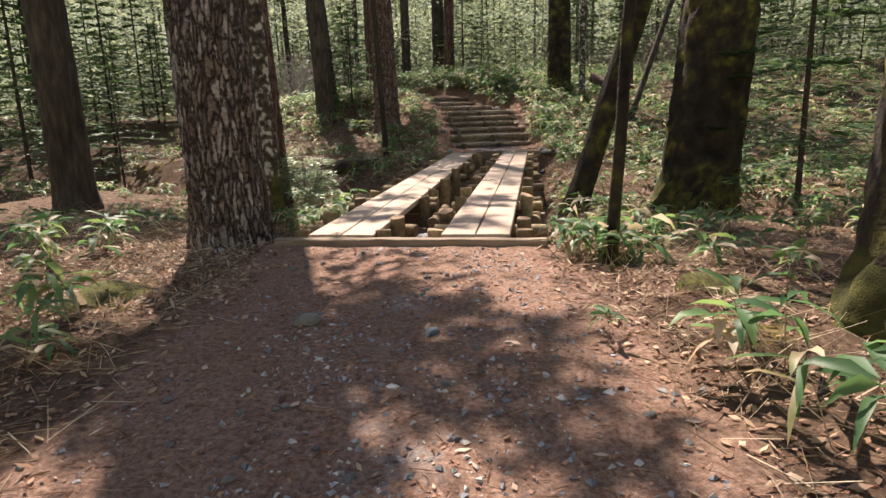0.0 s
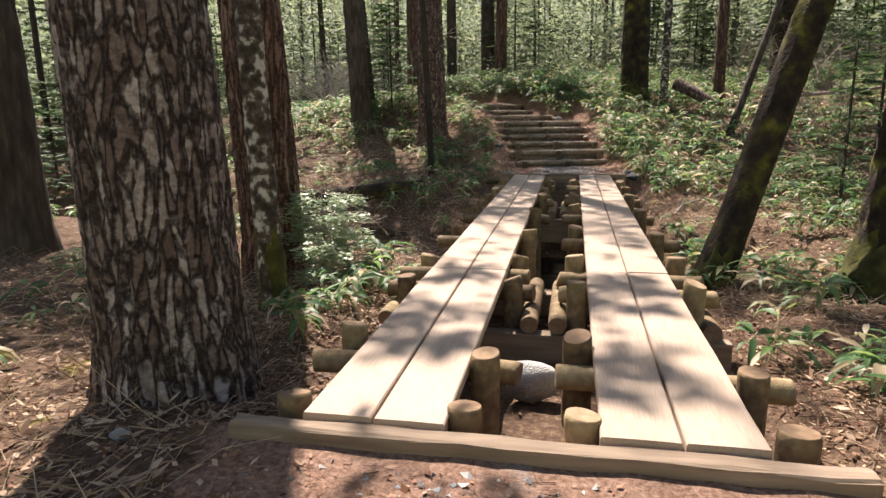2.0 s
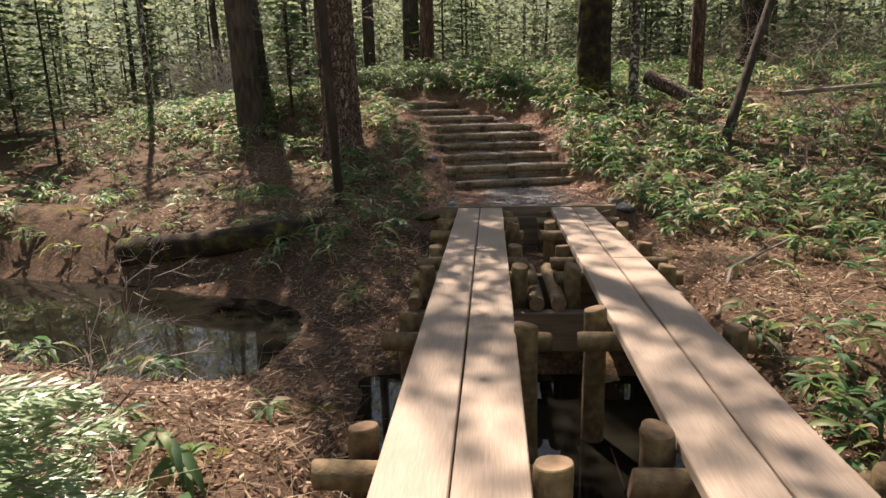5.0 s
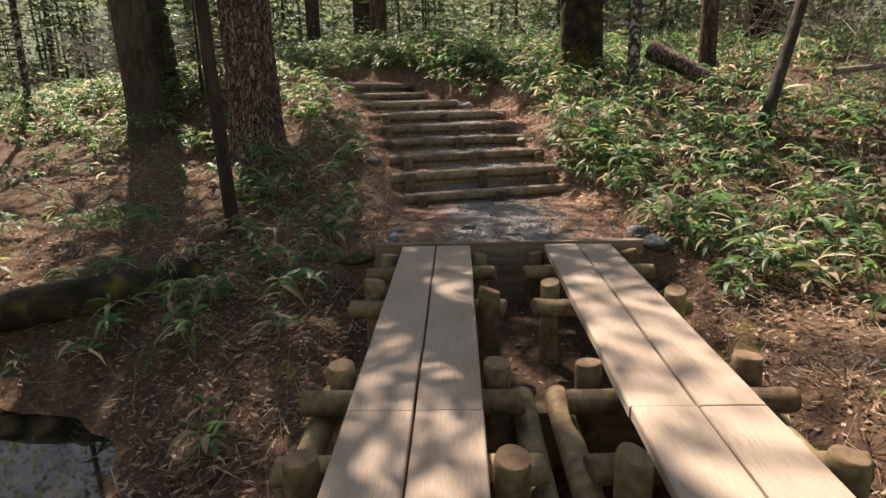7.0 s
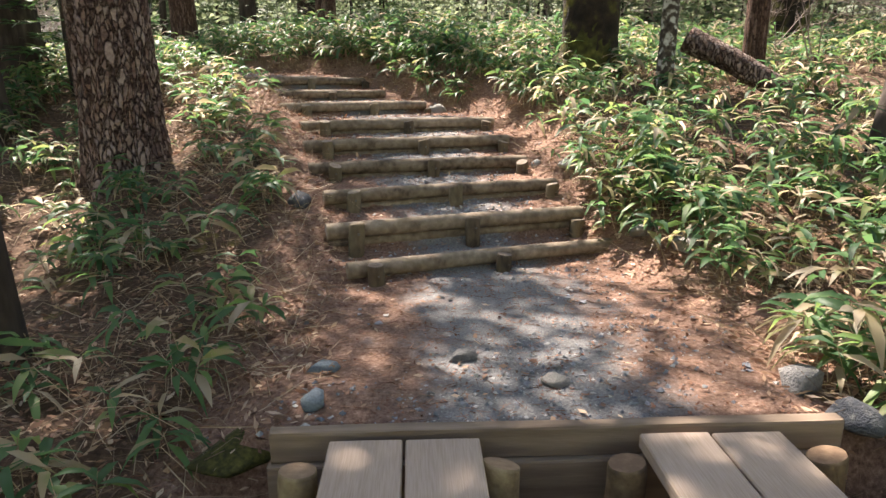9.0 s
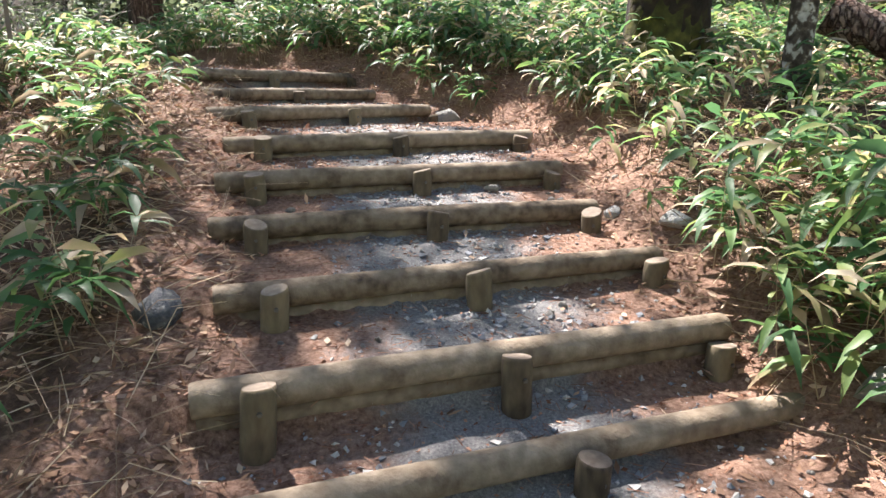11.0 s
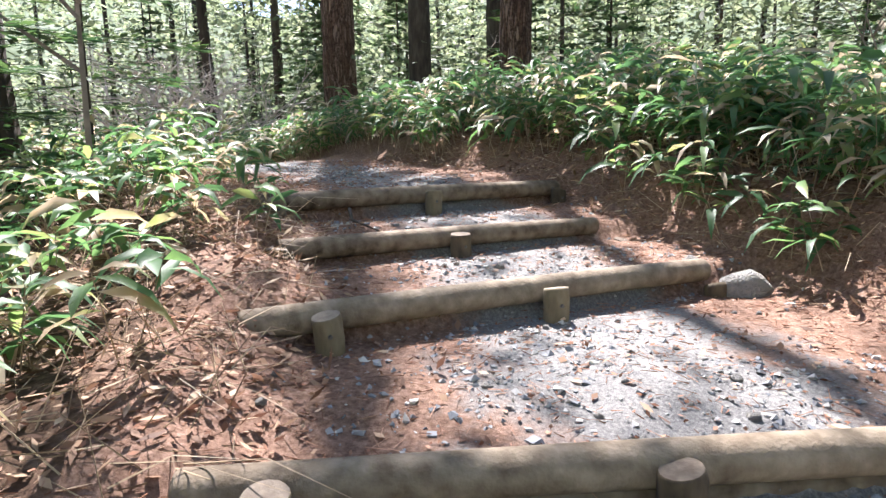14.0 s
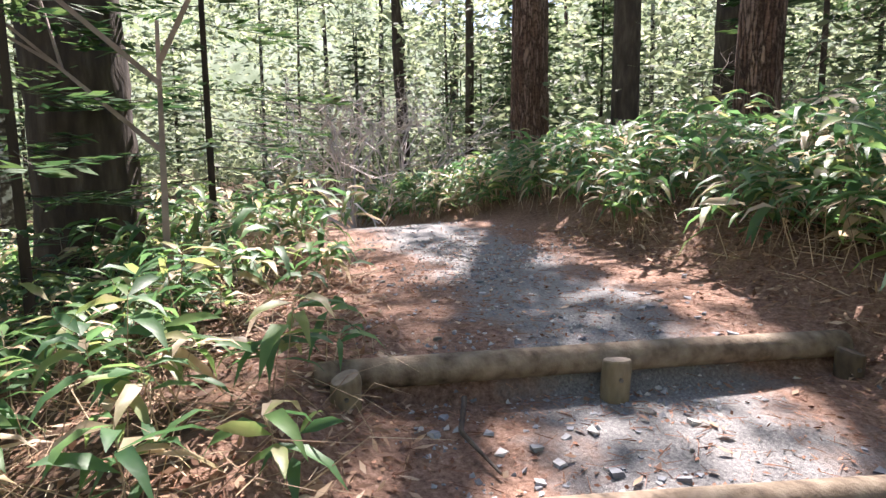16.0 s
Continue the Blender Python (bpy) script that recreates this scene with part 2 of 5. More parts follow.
def ground_material():
    m = bpy.data.materials.new("forest_floor")
    m.use_nodes = True
    n, l = m.node_tree.nodes, m.node_tree.links
    bsdf = n["Principled BSDF"]
    bsdf.inputs["Roughness"].default_value = 0.92
    bsdf.inputs["Specular IOR Level"].default_value = 0.15
    tc = n.new("ShaderNodeTexCoord")

    def tex(scale, detail=6, rough=0.6):
        t = n.new("ShaderNodeTexNoise")
        t.inputs["Scale"].default_value, t.inputs["Detail"].default_value, t.inputs["Roughness"].default_value = scale, detail, rough
        l.new(tc.outputs["Object"], t.inputs["Vector"])
        return t.outputs[0]

    def ramp(src, stops):
        r = n.new("ShaderNodeValToRGB")
        while len(r.color_ramp.elements) < len(stops):
            r.color_ramp.elements.new(0.5)
        for e, (p, c) in zip(r.color_ramp.elements, stops):
            e.position, e.color = p, (*c, 1)
        l.new(src, r.inputs[0])
        return r.outputs[0]

    def blend(f, a, b):
        x = n.new("ShaderNodeMix")
        x.data_type = "RGBA"
        l.new(f, x.inputs[0])
        l.new(a, x.inputs[6])
        l.new(b, x.inputs[7])
        return x.outputs[2]

    needle = ramp(tex(38, 8, 0.75), [(0.3, (0.07, 0.04, 0.028)), (0.47, (0.2, 0.12, 0.085)), (0.6, (0.31, 0.2, 0.15)), (0.75, (0.45, 0.35, 0.28))])
    grit = ramp(tex(70, 8, 0.8), [(0.32, (0.08, 0.077, 0.077)), (0.5, (0.205, 0.2, 0.195)), (0.66, (0.36, 0.345, 0.325))])
    soil = ramp(tex(22, 8, 0.75), [(0.3, (0.032, 0.022, 0.016)), (0.52, (0.11, 0.068, 0.045)), (0.72, (0.28, 0.195, 0.13))])
    moss = ramp(tex(45, 6, 0.7), [(0.3, (0.07, 0.06, 0.015)), (0.7, (0.25, 0.2, 0.05))])
    path = n.new("ShaderNodeAttribute")
    path.attribute_name = "path"
    grav = n.new("ShaderNodeAttribute")
    grav.attribute_name = "gravel"

    def mask(attr, scale, lo, hi):
        k = n.new("ShaderNodeMath")
        k.operation = "MULTIPLY_ADD"
        l.new(tex(scale, 5, 0.65), k.inputs[0])
        k.inputs[1].default_value = 0.9
        l.new(attr.outputs["Fac"], k.inputs[2])
        mr = n.new("ShaderNodeMapRange")
        mr.inputs[1].default_value, mr.inputs[2].default_value = lo, hi
        l.new(k.outputs[0], mr.inputs[0])
        return mr.outputs[0]

    mm = n.new("ShaderNodeMapRange")
    mm.inputs[1].default_value, mm.inputs[2].default_value = 0.6, 0.68
    l.new(tex(1.7, 5, 0.7), mm.inputs[0])
    off = blend(mm.outputs[0], soil, moss)
    on = blend(mask(grav, 2.6, 0.82, 1.05), needle, grit)
    l.new(blend(mask(path, 3.0, 0.75, 1.05), off, on), bsdf.inputs["Base Color"])
    bp = n.new("ShaderNodeBump")
    bp.inputs["Strength"].default_value, bp.inputs["Distance"].default_value = 0.8, 0.02
    l.new(tex(48, 8, 0.75), bp.inputs["Height"])
    l.new(bp.outputs[0], bsdf.inputs["Normal"])
    return m


FLOOR = ground_material()
WATER = bpy.data.materials.new("dark_pool_water")
WATER.use_nodes = True
wb = WATER.node_tree.nodes["Principled BSDF"]
wb.inputs["Base Color"].default_value = (0.012, 0.011, 0.008, 1)
wb.inputs["Roughness"].default_value = 0.03
wb.inputs["IOR"].default_value = 1.33
wnz = WATER.node_tree.nodes.new("ShaderNodeTexNoise")
wnz.inputs["Scale"].default_value = 3.0
wbp = WATER.node_tree.nodes.new("ShaderNodeBump")
wbp.inputs["Strength"].default_value = 0.04
WATER.node_tree.links.new(wnz.outputs[0], wbp.inputs["Height"])
WATER.node_tree.links.new(wbp.outputs[0], wb.inputs["Normal"])

# ---- the lie of the land ----
# centre line of the path: x, y, half width
TRAIL = np.array([(3.0, -14, 1.2), (1.2, -7, 1.15), (0.75, -4.5, 1.15), (0.25, -1.5, 1.2), (0, 0, 1.15), (0, 5, 0.9), (0, 10.7, 1.2), (0.05, 12.4, 1.25),
                  (-0.15, 13.5, 1.1), (-0.48, 15.2, 1.1), (-0.55, 16.3, 1.3), (-1.08, 17.7, 1.3), (-2.2, 19.1, 1.15), (-4.2, 20.8, 1.1), (-7.0, 22.7, 0.95), (-10.5, 24.8, 0.9), (-16, 28.5, 0.9)])
# step logs: left end, right end, height of the tread above
STEPS = [((-1.12, 12.89), (1.16, 13.62), 0.2), ((-1.32, 13.27), (0.95, 13.98), 0.42), ((-1.42, 13.86), (0.84, 14.6), 0.6), ((-1.66, 14.56), (0.62, 15.17), 0.77),
         ((-1.8, 15.12), (0.52, 15.84), 0.945), ((-1.95, 15.8), (0.44, 16.78), 1.12), ((-2.36, 16.66), (-0.46, 18.36), 1.31), ((-2.72, 17.52), (-1.12, 19.02), 1.48), ((-3.3, 18.14), (-1.52, 19.98), 1.685)]
BENCH = 0.05


def smooth(a, b, v):
    t = np.clip((v - a) / (b - a), 0, 1)
    return t * t * (3 - 2 * t)


def lattice(x, y, seed=0):
    """Smooth value noise between 0 and 1."""
    xi, yi = np.floor(x), np.floor(y)
    fx, fy = x - xi, y - yi
    fx, fy = fx * fx * (3 - 2 * fx), fy * fy * (3 - 2 * fy)

    def h(i, j):
        v = np.sin(i * 127.1 + j * 311.7 + seed * 74.7) * 43758.5453
        return v - np.floor(v)
    return (h(xi, yi) * (1 - fx) + h(xi + 1, yi) * fx) * (1 - fy) + (h(xi, yi + 1) * (1 - fx) + h(xi + 1, yi + 1) * fx) * fy


def fractal(x, y, seed=0, octaves=4):
    return sum(lattice(x * 2 ** k, y * 2 ** k, seed + k) / 2 ** (k + 1) for k in range(octaves))


def trail(x, y):
    """How far (x, y) lies from the centre line, and the half width there; the sign says which side."""
    best, side, half = np.full(np.shape(x), 1e9), np.zeros(np.shape(x)), np.ones(np.shape(x))
    for (x0, y0, w0), (x1, y1, w1) in zip(TRAIL[:-1], TRAIL[1:]):
        dx, dy = x1 - x0, y1 - y0
        t = np.clip(((x - x0) * dx + (y - y0) * dy) / (dx * dx + dy * dy), 0, 1)
        ex, ey = x - x0 - t * dx, y - y0 - t * dy
        d = np.hypot(ex, ey)
        near = d < best
        best = np.where(near, d, best)
        side = np.where(near, np.sign(dx * ey - dy * ex), side)
        half = np.where(near, w0 + t * (w1 - w0), half)
    return best, half, side


def land(x, y):
    """Height of the forest floor."""
    x, y = np.asarray(x, float), np.asarray(y, float)
    d, half, side = trail(x, y)
    # trodden way
    way = np.where(y < 0.3, -0.075 + 0.03 * np.minimum(y, 0), BENCH)
    last = BENCH
    for (ax, ay), (bx, by), top in STEPS:
        ux, uy = bx - ax, by - ay
        n = math.hypot(ux, uy)
        s = (-(x - ax) * uy + (y - ay) * ux) / n
        way = way + (top - 0.05 - last) * smooth(-0.03, 0.06, s) + 0.05 * smooth(0.05, 0.55, s)
        last = top
    way = way + np.where(y > 18, 0.07 * np.minimum(np.maximum(y - 19.5, 0), 3), 0)
    way = way - 0.12 * np.maximum(np.hypot(x + 2.4, y - 19.2) - 4.2, 0) * (y > 19.5)
    # hillside beside it
    hill = np.interp(y, [-200, -30, -6, 0, 1.0, 4.0, 10.0, 11.0, 12.4, 13.3, 14, 15, 16, 17.5, 19, 21, 24, 30, 60, 200],
                     [2.0, 0.2, -0.2, -0.14, -0.3, -0.4, -0.3, -0.08, 0.12, 0.4, 0.62, 0.9, 1.2, 1.6, 1.8, 1.95, 2.15, 2.4, 3.5, 8])
    hill = hill + smooth(-3.0, 1.5, x + (y - 19) * 0.8) * smooth(19, 23, y) * 0.35 - smooth(-4, -12, x) * smooth(12, 20, y) * 0.8
    hill = hill + smooth(4, 14, x) * 0.25 + 0.22 * (fractal(x * 0.5, y * 0.5, 3) - 0.5) + 0.1 * (fractal(x * 2.2, y * 2.2, 9) - 0.5)
    # the bank falls away to the left of the steps
    hill = hill - 0.5 * smooth(0.8, 3.0, (d - half) * (side > 0)) * smooth(11.5, 13.5, y) * smooth(19.5, 17, y)
    # low hummocks on either side of the near path
    hill = hill + 0.1 * np.exp(-((y + 1.6) / 1.4) ** 2) * np.exp(-((np.abs(x - 0.4) - 2.0) / 0.7) ** 2)
    t = smooth(half - 0.1, half + 0.55, d)
    z = way * (1 - t) + hill * t
    # the stream bed: runs from the right, under the walkway, into the pool on the left
    yc = np.interp(x, [-12, -3, 0, 3, 10], [10.2, 7.9, 6.0, 5.0, 3.5])
    deep = np.interp(x, [-14, -8, -3.3, -2.4, -1.2, 0.5, 1.6, 4, 9], [0.5, 0.75, 0.72, 0.46, 0.42, 0.5, 0.3, 0.22, 0.2])
    wide = np.interp(x, [-12, -3, 0, 3], [1.7, 1.7, 2.0, 1.4])
    z = z - deep * np.exp(-((y - yc) / wide) ** 4)
    # under the walkway between its two abutments
    under = smooth(1.75, 1.2, np.abs(x)) * smooth(0.05, 0.25, y) * smooth(10.78, 10.66, y)
    bed = np.interp(y, [0, 0.4, 1.5, 3.2, 4.2, 5.2, 6.9, 7.1, 9.0, 10.5], [-0.3, -0.42, -0.5, -0.5, -0.58, -0.95, -1.0, -0.75, -0.55, -0.5])
    z = z * (1 - under) + (bed + 0.08 * (fractal(x * 2, y * 2, 5) - 0.5)) * under
    return z + 0.018 * (fractal(x * 5, y * 5, 2, 3) - 0.5) * 2


def mesh_from(name, verts, faces, mat, smooth_shade=False):
    """A mesh from arrays; faces is one array of quads or triangles, or a list of such arrays."""
    me = bpy.data.meshes.new(name)
    groups = faces if isinstance(faces, list) else [faces]
    loops = np.concatenate([np.asarray(g).ravel() for g in groups]).astype(np.int32)
    sizes = np.concatenate([np.full(len(g), np.shape(g)[1]) for g in groups])
    starts = np.concatenate([[0], np.cumsum(sizes)[:-1]]).astype(np.int32)
    me.vertices.add(len(verts))
    me.vertices.foreach_set("co", np.asarray(verts, np.float32).ravel())
    me.loops.add(len(loops))
    me.loops.foreach_set("vertex_index", loops)
    me.polygons.add(len(sizes))
    me.polygons.foreach_set("loop_start", starts)
    me.update(calc_edges=True)
    me.polygons.foreach_set("use_smooth", np.full(len(sizes), smooth_shade, bool))
    for mm in (mat if isinstance(mat, (list, tuple)) else [mat]):
        me.materials.append(mm)
    me.validate()
    return me


def part(name, me, parent, label="", place=None):
    ob = new(name, me)
    ob.parent = parent
    if place is not None:
        ob.matrix_basis = place
    return tagged(ob, label)


def thing(name, place, label, category, group="", kind=""):
    ob = new(name)
    ob.empty_display_size = 0.1
    ob.matrix_basis = place
    return tagged(ob, label, category, group, kind)


def axis_values(*spans):
    out = []
    for a, b, step in spans:
        out.append(np.arange(a, b - 1e-6, step))
    out.append([spans[-1][1]])
    return np.concatenate(out)


gx = axis_values((-300, -60, 30), (-60, -16, 4), (-16, -5, 0.35), (-5, 3.2, 0.06), (3.2, 14, 0.3), (14, 60, 4), (60, 300, 30))
gy = axis_values((-300, -60, 30), (-60, -9, 3), (-9, -5, 0.2), (-5, 22, 0.06), (22, 40, 0.4), (40, 80, 4), (80, 300, 30))
GX, GY = np.meshgrid(gx, gy)
GZ = land(GX, GY)
nx, ny = len(gx), len(gy)
idx = np.arange(nx * ny).reshape(ny, nx)
quads = np.stack([idx[:-1, :-1], idx[:-1, 1:], idx[1:, 1:], idx[1:, :-1]], -1).reshape(-1, 4)
gme = mesh_from("ground", np.stack([GX, GY, GZ], -1).reshape(-1, 3), quads, FLOOR, True)
gd, gh, _ = trail(GX, GY)
att = gme.attributes.new("path", "FLOAT", "POINT")
att.data.foreach_set("value", (np.clip(1 - (gd - gh + np.where(GY > 10.6, -0.25, 0.15)) / 0.55, 0, 1) * np.where((GY > 0.1) & (GY < 10.6), 0.25, 1)).ravel().astype(np.float32))
att = gme.attributes.new("gravel", "FLOAT", "POINT")
att.data.foreach_set("value", (np.clip(1 - gd / gh, 0, 1) * 0.9 * np.where((GY > 0) & (GY < 10.6), 0, np.where(GY < 0, 0.42, 1))).ravel().astype(np.float32))
ground = tagged(new("ground", gme), "forest floor of brown needles, soil and moss with a trodden gravel path", "ground", kind="structure")
wz = -0.86
wme = mesh_from("water", [(-12, 4.4, wz), (1.15, 4.4, wz), (1.15, 12, wz), (-12, 12, wz)], np.array([[0, 1, 2, 3]]), WATER)
tagged(new("water", wme), "still dark pool of water reflecting trees and sky", "water", kind="structure")

# ---- shapes ----


def tube(points, radii, sides=12, ridges=0.0, ridge_count=9, seed=0, cap=True, mat=None, name="limb", flare=0.0, twist=0.0, end_mat=None, rough_amp=0.0):
    """A bent, tapered round limb through the points. ridges: depth of bark furrows as a share of the radius."""
    pts = np.asarray(points, float)
    rad = np.asarray(radii, float)
    rng = np.random.default_rng(seed)
    tang = np.gradient(pts, axis=0)
    tang /= np.linalg.norm(tang, axis=1)[:, None]
    ref = np.array([0, 0, 1.0]) if abs(tang[0, 2]) < 0.8 else np.array([1.0, 0, 0])
    a = np.cross(ref, tang)
    a /= np.linalg.norm(a, axis=1)[:, None]
    b = np.cross(tang, a)
    ang = np.linspace(0, 2 * np.pi, sides, endpoint=False)
    phase = rng.uniform(0, 6.28, 4)
    n = len(pts)
    r = np.repeat(rad[:, None], sides, 1)
    s = np.linspace(0, 1, n)[:, None]
    if ridges:
        u = np.repeat(ang[None], n, 0) * ridge_count / 6.283
        v = s * n * 0.11 * np.ones_like(u)
        cell = np.abs(np.sin(u * np.pi + 1.3 * np.sin(v * 2.1 + phase[0]) + 0.7 * np.sin(v * 5 + u * 2)))
        r = r * (1 - ridges * (1 - cell) ** 1.5 + ridges * 0.5 * (rng.random(r.shape) - 0.5))
    if rough_amp:
        r = r * (1 + rough_amp * (np.sin(ang * 2 + phase[1])[None] * np.sin(s * 7 + phase[2]) + rng.normal(0, 0.35, r.shape)))
    if flare:
        h = np.clip(1 - s * n / max(3, n * 0.16), 0, 1) ** 2
        r = r * (1 + flare * h * (0.6 + 0.4 * np.cos(ang * 5 + phase[3])[None]))
    v = pts[:, None] + r[..., None] * (np.cos(ang)[None, :, None] * a[:, None] + np.sin(ang)[None, :, None] * b[:, None])
    v = v.reshape(-1, 3)
    k = np.arange(n * sides).reshape(n, sides)
    q = np.stack([k[:-1], np.roll(k[:-1], -1, 1), np.roll(k[1:], -1, 1), k[1:]], -1).reshape(-1, 4)
    groups = [q]
    if cap:
        v = np.concatenate([v, pts[:1], pts[-1:]])
        c0, c1 = n * sides, n * sides + 1
        t0 = np.stack([np.roll(k[0], -1), k[0], np.full(sides, c0)], -1)
        t1 = np.stack([k[-1], np.roll(k[-1], -1), np.full(sides, c1)], -1)
        groups.append(np.concatenate([t0, t1]))
    if mat is None:
        return v, groups
    me = mesh_from(name, v, groups, [mat, end_mat] if end_mat else mat, True)
    if cap:
        flat = np.ones(len(me.polygons), bool)
        flat[len(q):] = False
        me.polygons.foreach_set("use_smooth", flat)
        if end_mat:
            mi = np.zeros(len(me.polygons), np.int32)
            mi[len(q):] = 1
            me.polygons.foreach_set("material_index", mi)
    return me


def round_log(name, length, radius, axis, mat, end_mat, seed, sides=16):
    """A peeled round log along an axis from 0 to length with eased rims and slight unevenness."""
    u = np.array([0, 0.012, 0.03] + list(np.linspace(0.1, max(length - 0.1, 0.12), 5)) + [length - 0.03, length - 0.012, length])
    u = np.maximum.accumulate(u)
    rr = np.array([0.93, 0.985, 1, 1, 1.01, 1, 0.99, 1, 1, 0.985, 0.93]) * radius
    rng = np.random.default_rng(seed)
    pts = np.zeros((len(u), 3))
    pts[:, axis] = u
    other = [i for i in range(3) if i != axis]
    wob = np.cumsum(rng.normal(0, 0.002, (len(u), 2)), 0)
    pts[:, other[0]] += wob[:, 0]
    pts[:, other[1]] += wob[:, 1]
    return tube(pts, rr, sides, mat=mat, end_mat=end_mat, name=name, seed=seed, rough_amp=0.018)


def box_mesh(name, size, mat, bevel=0.008, jitter=0.0, seed=0, cuts=1):
    """A squared timber with eased, slightly uneven edges, centred."""
    bm = bmesh.new()
    bmesh.ops.create_cube(bm, size=1)
    for v in bm.verts:
        v.co = Vector((v.co.x * size[0], v.co.y * size[1], v.co.z * size[2]))
    if cuts > 1:
        long = max(range(3), key=lambda i: size[i])
        edges = [e for e in bm.edges if abs(e.verts[0].co[long] - e.verts[1].co[long]) > size[long] * 0.9]
        bmesh.ops.subdivide_edges(bm, edges=edges, cuts=cuts, use_grid_fill=True)
    if bevel:
        bmesh.ops.bevel(bm, geom=[e for e in bm.edges if e.calc_face_angle(0) > 0.5], offset=bevel, segments=2, affect="EDGES", profile=0.6)
    rng = random.Random(seed)
    if jitter:
        for v in bm.verts:
            v.co += Vector((rng.uniform(-1, 1), rng.uniform(-1, 1), rng.uniform(-1, 1))) * jitter
    me = bpy.data.meshes.new(name)
    bm.to_mesh(me)
    bm.free()
    me.materials.append(mat)
    return me


def stone_mesh(name, seed, mat, sub=2, flat=0.65):
    bm = bmesh.new()
    bmesh.ops.create_icosphere(bm, subdivisions=sub, radius=1)
    off = Vector((seed * 3.1, seed * 1.7, seed * 5.3))
    rng = random.Random(seed)
    planes = [(Vector((rng.uniform(-1, 1), rng.uniform(-1, 1), rng.uniform(-1, 1))).normalized(), rng.uniform(0.45, 0.85)) for _ in range(9)]
    for v in bm.verts:
        c = v.co * (1 + 0.3 * noise.noise(v.co * 1.1 + off) + 0.1 * noise.noise(v.co * 3 + off))
        for nrm, dd in planes:
            over = c.dot(nrm) - dd
            if over > 0:
                c -= nrm * over * 0.95
        v.co = Vector((c.x, c.y * 0.8, c.z * flat))
    me = bpy.data.meshes.new(name)
    bm.to_mesh(me)
    bm.free()
    me.materials.append(mat)
    me.polygons.foreach_set("use_smooth", np.ones(len(me.polygons), bool))
    return me


def blades(pos, way, length, width, droop, fold=0.15, rng=RNG, wide_at=0.38):
    """Pointed, folded, drooping leaf blades: vertices and triangles. Arrays of places and directions."""
    n = len(pos)
    way = way / np.linalg.norm(way, axis=1)[:, None]
    up = np.array([0, 0, 1.0])[None] + rng.normal(0, 0.35, (n, 3))
    side = np.cross(way, up)
    side /= np.linalg.norm(side, axis=1)[:, None] + 1e-9
    nor = np.cross(side, way)
    L, W, D = length[:, None], width[:, None], droop[:, None]
    down = np.array([0, 0, -1.0])[None]
    base = pos
    mid = pos + way * L * wide_at + down * D * L * 0.14
    far = pos + way * L * 0.74 + down * D * L * 0.5
    tip = pos + way * L * 0.97 + down * D * L
    v = np.stack([base, mid - side * W * 0.5 + nor * W * fold, mid, mid + side * W * 0.5 + nor * W * fold,
                  far - side * W * 0.36 + nor * W * fold, far, far + side * W * 0.36 + nor * W * fold, tip], 1).reshape(-1, 3)
    t = np.array([[0, 2, 1], [0, 3, 2], [1, 2, 5], [1, 5, 4], [2, 3, 6], [2, 6, 5], [4, 5, 7], [5, 6, 7]])
    f = (np.arange(n)[:, None, None] * 8 + t[None]).reshape(-1, 3)
    return v, f


def flakes(pos, way, nor, length, width):
    """Small flat diamond leaves: one quad each."""
    n = len(pos)
    way = way / np.linalg.norm(way, axis=1)[:, None]
    side = np.cross(way, nor)
    side /= np.linalg.norm(side, axis=1)[:, None] + 1e-9
    L, W = length[:, None], width[:, None]
    v = np.stack([pos, pos + way * L * 0.45 - side * W * 0.5, pos + way * L, pos + way * L * 0.5 + side * W * 0.5], 1).reshape(-1, 3)
    f = (np.arange(n)[:, None] * 4 + np.arange(4)[None])
    return v, f


def strands(a, b, w):
    """Thin three-sided strands from a to b."""
    n = len(a)
    d = b - a
    d = d / (np.linalg.norm(d, axis=1)[:, None] + 1e-9)
    s = np.cross(d, np.array([0.3, 0.2, 1.0])[None])
    s /= np.linalg.norm(s, axis=1)[:, None] + 1e-9
    u = np.cross(s, d)
    W = w[:, None]
    ring = [s * W, (-0.5 * s + 0.87 * u) * W, (-0.5 * s - 0.87 * u) * W]
    v = np.stack([a + ring[0], a + ring[1], a + ring[2], b + ring[0] * 0.5, b + ring[1] * 0.5, b + ring[2] * 0.5], 1).reshape(-1, 3)
    t = np.array([[0, 1, 4, 3], [1, 2, 5, 4], [2, 0, 3, 5]])
    return v, (np.arange(n)[:, None, None] * 6 + t[None]).reshape(-1, 4)


def joined(parts_list):
    vs, groups, n = [], [], 0
    for v, f in parts_list:
        fs = f if isinstance(f, list) else [f]
        groups += [np.asarray(g) + n for g in fs]
        vs.append(v)
        n += len(v)
    return np.concatenate(vs), groups


# ---- the walkway over the stream ----
def deck(y):
    return 0.0063 * y


bridge = thing("boardwalk", pose(0, 0, 0), "wooden boardwalk of two plank lanes on round log posts", "boardwalk")


def edge(k, y):
    near = (-0.9, -0.3, 0.3, 0.9)[k]
    far = (-0.95, -0.328, 0.35, 0.957)[k]
    return near + (far - near) * y / 10.62


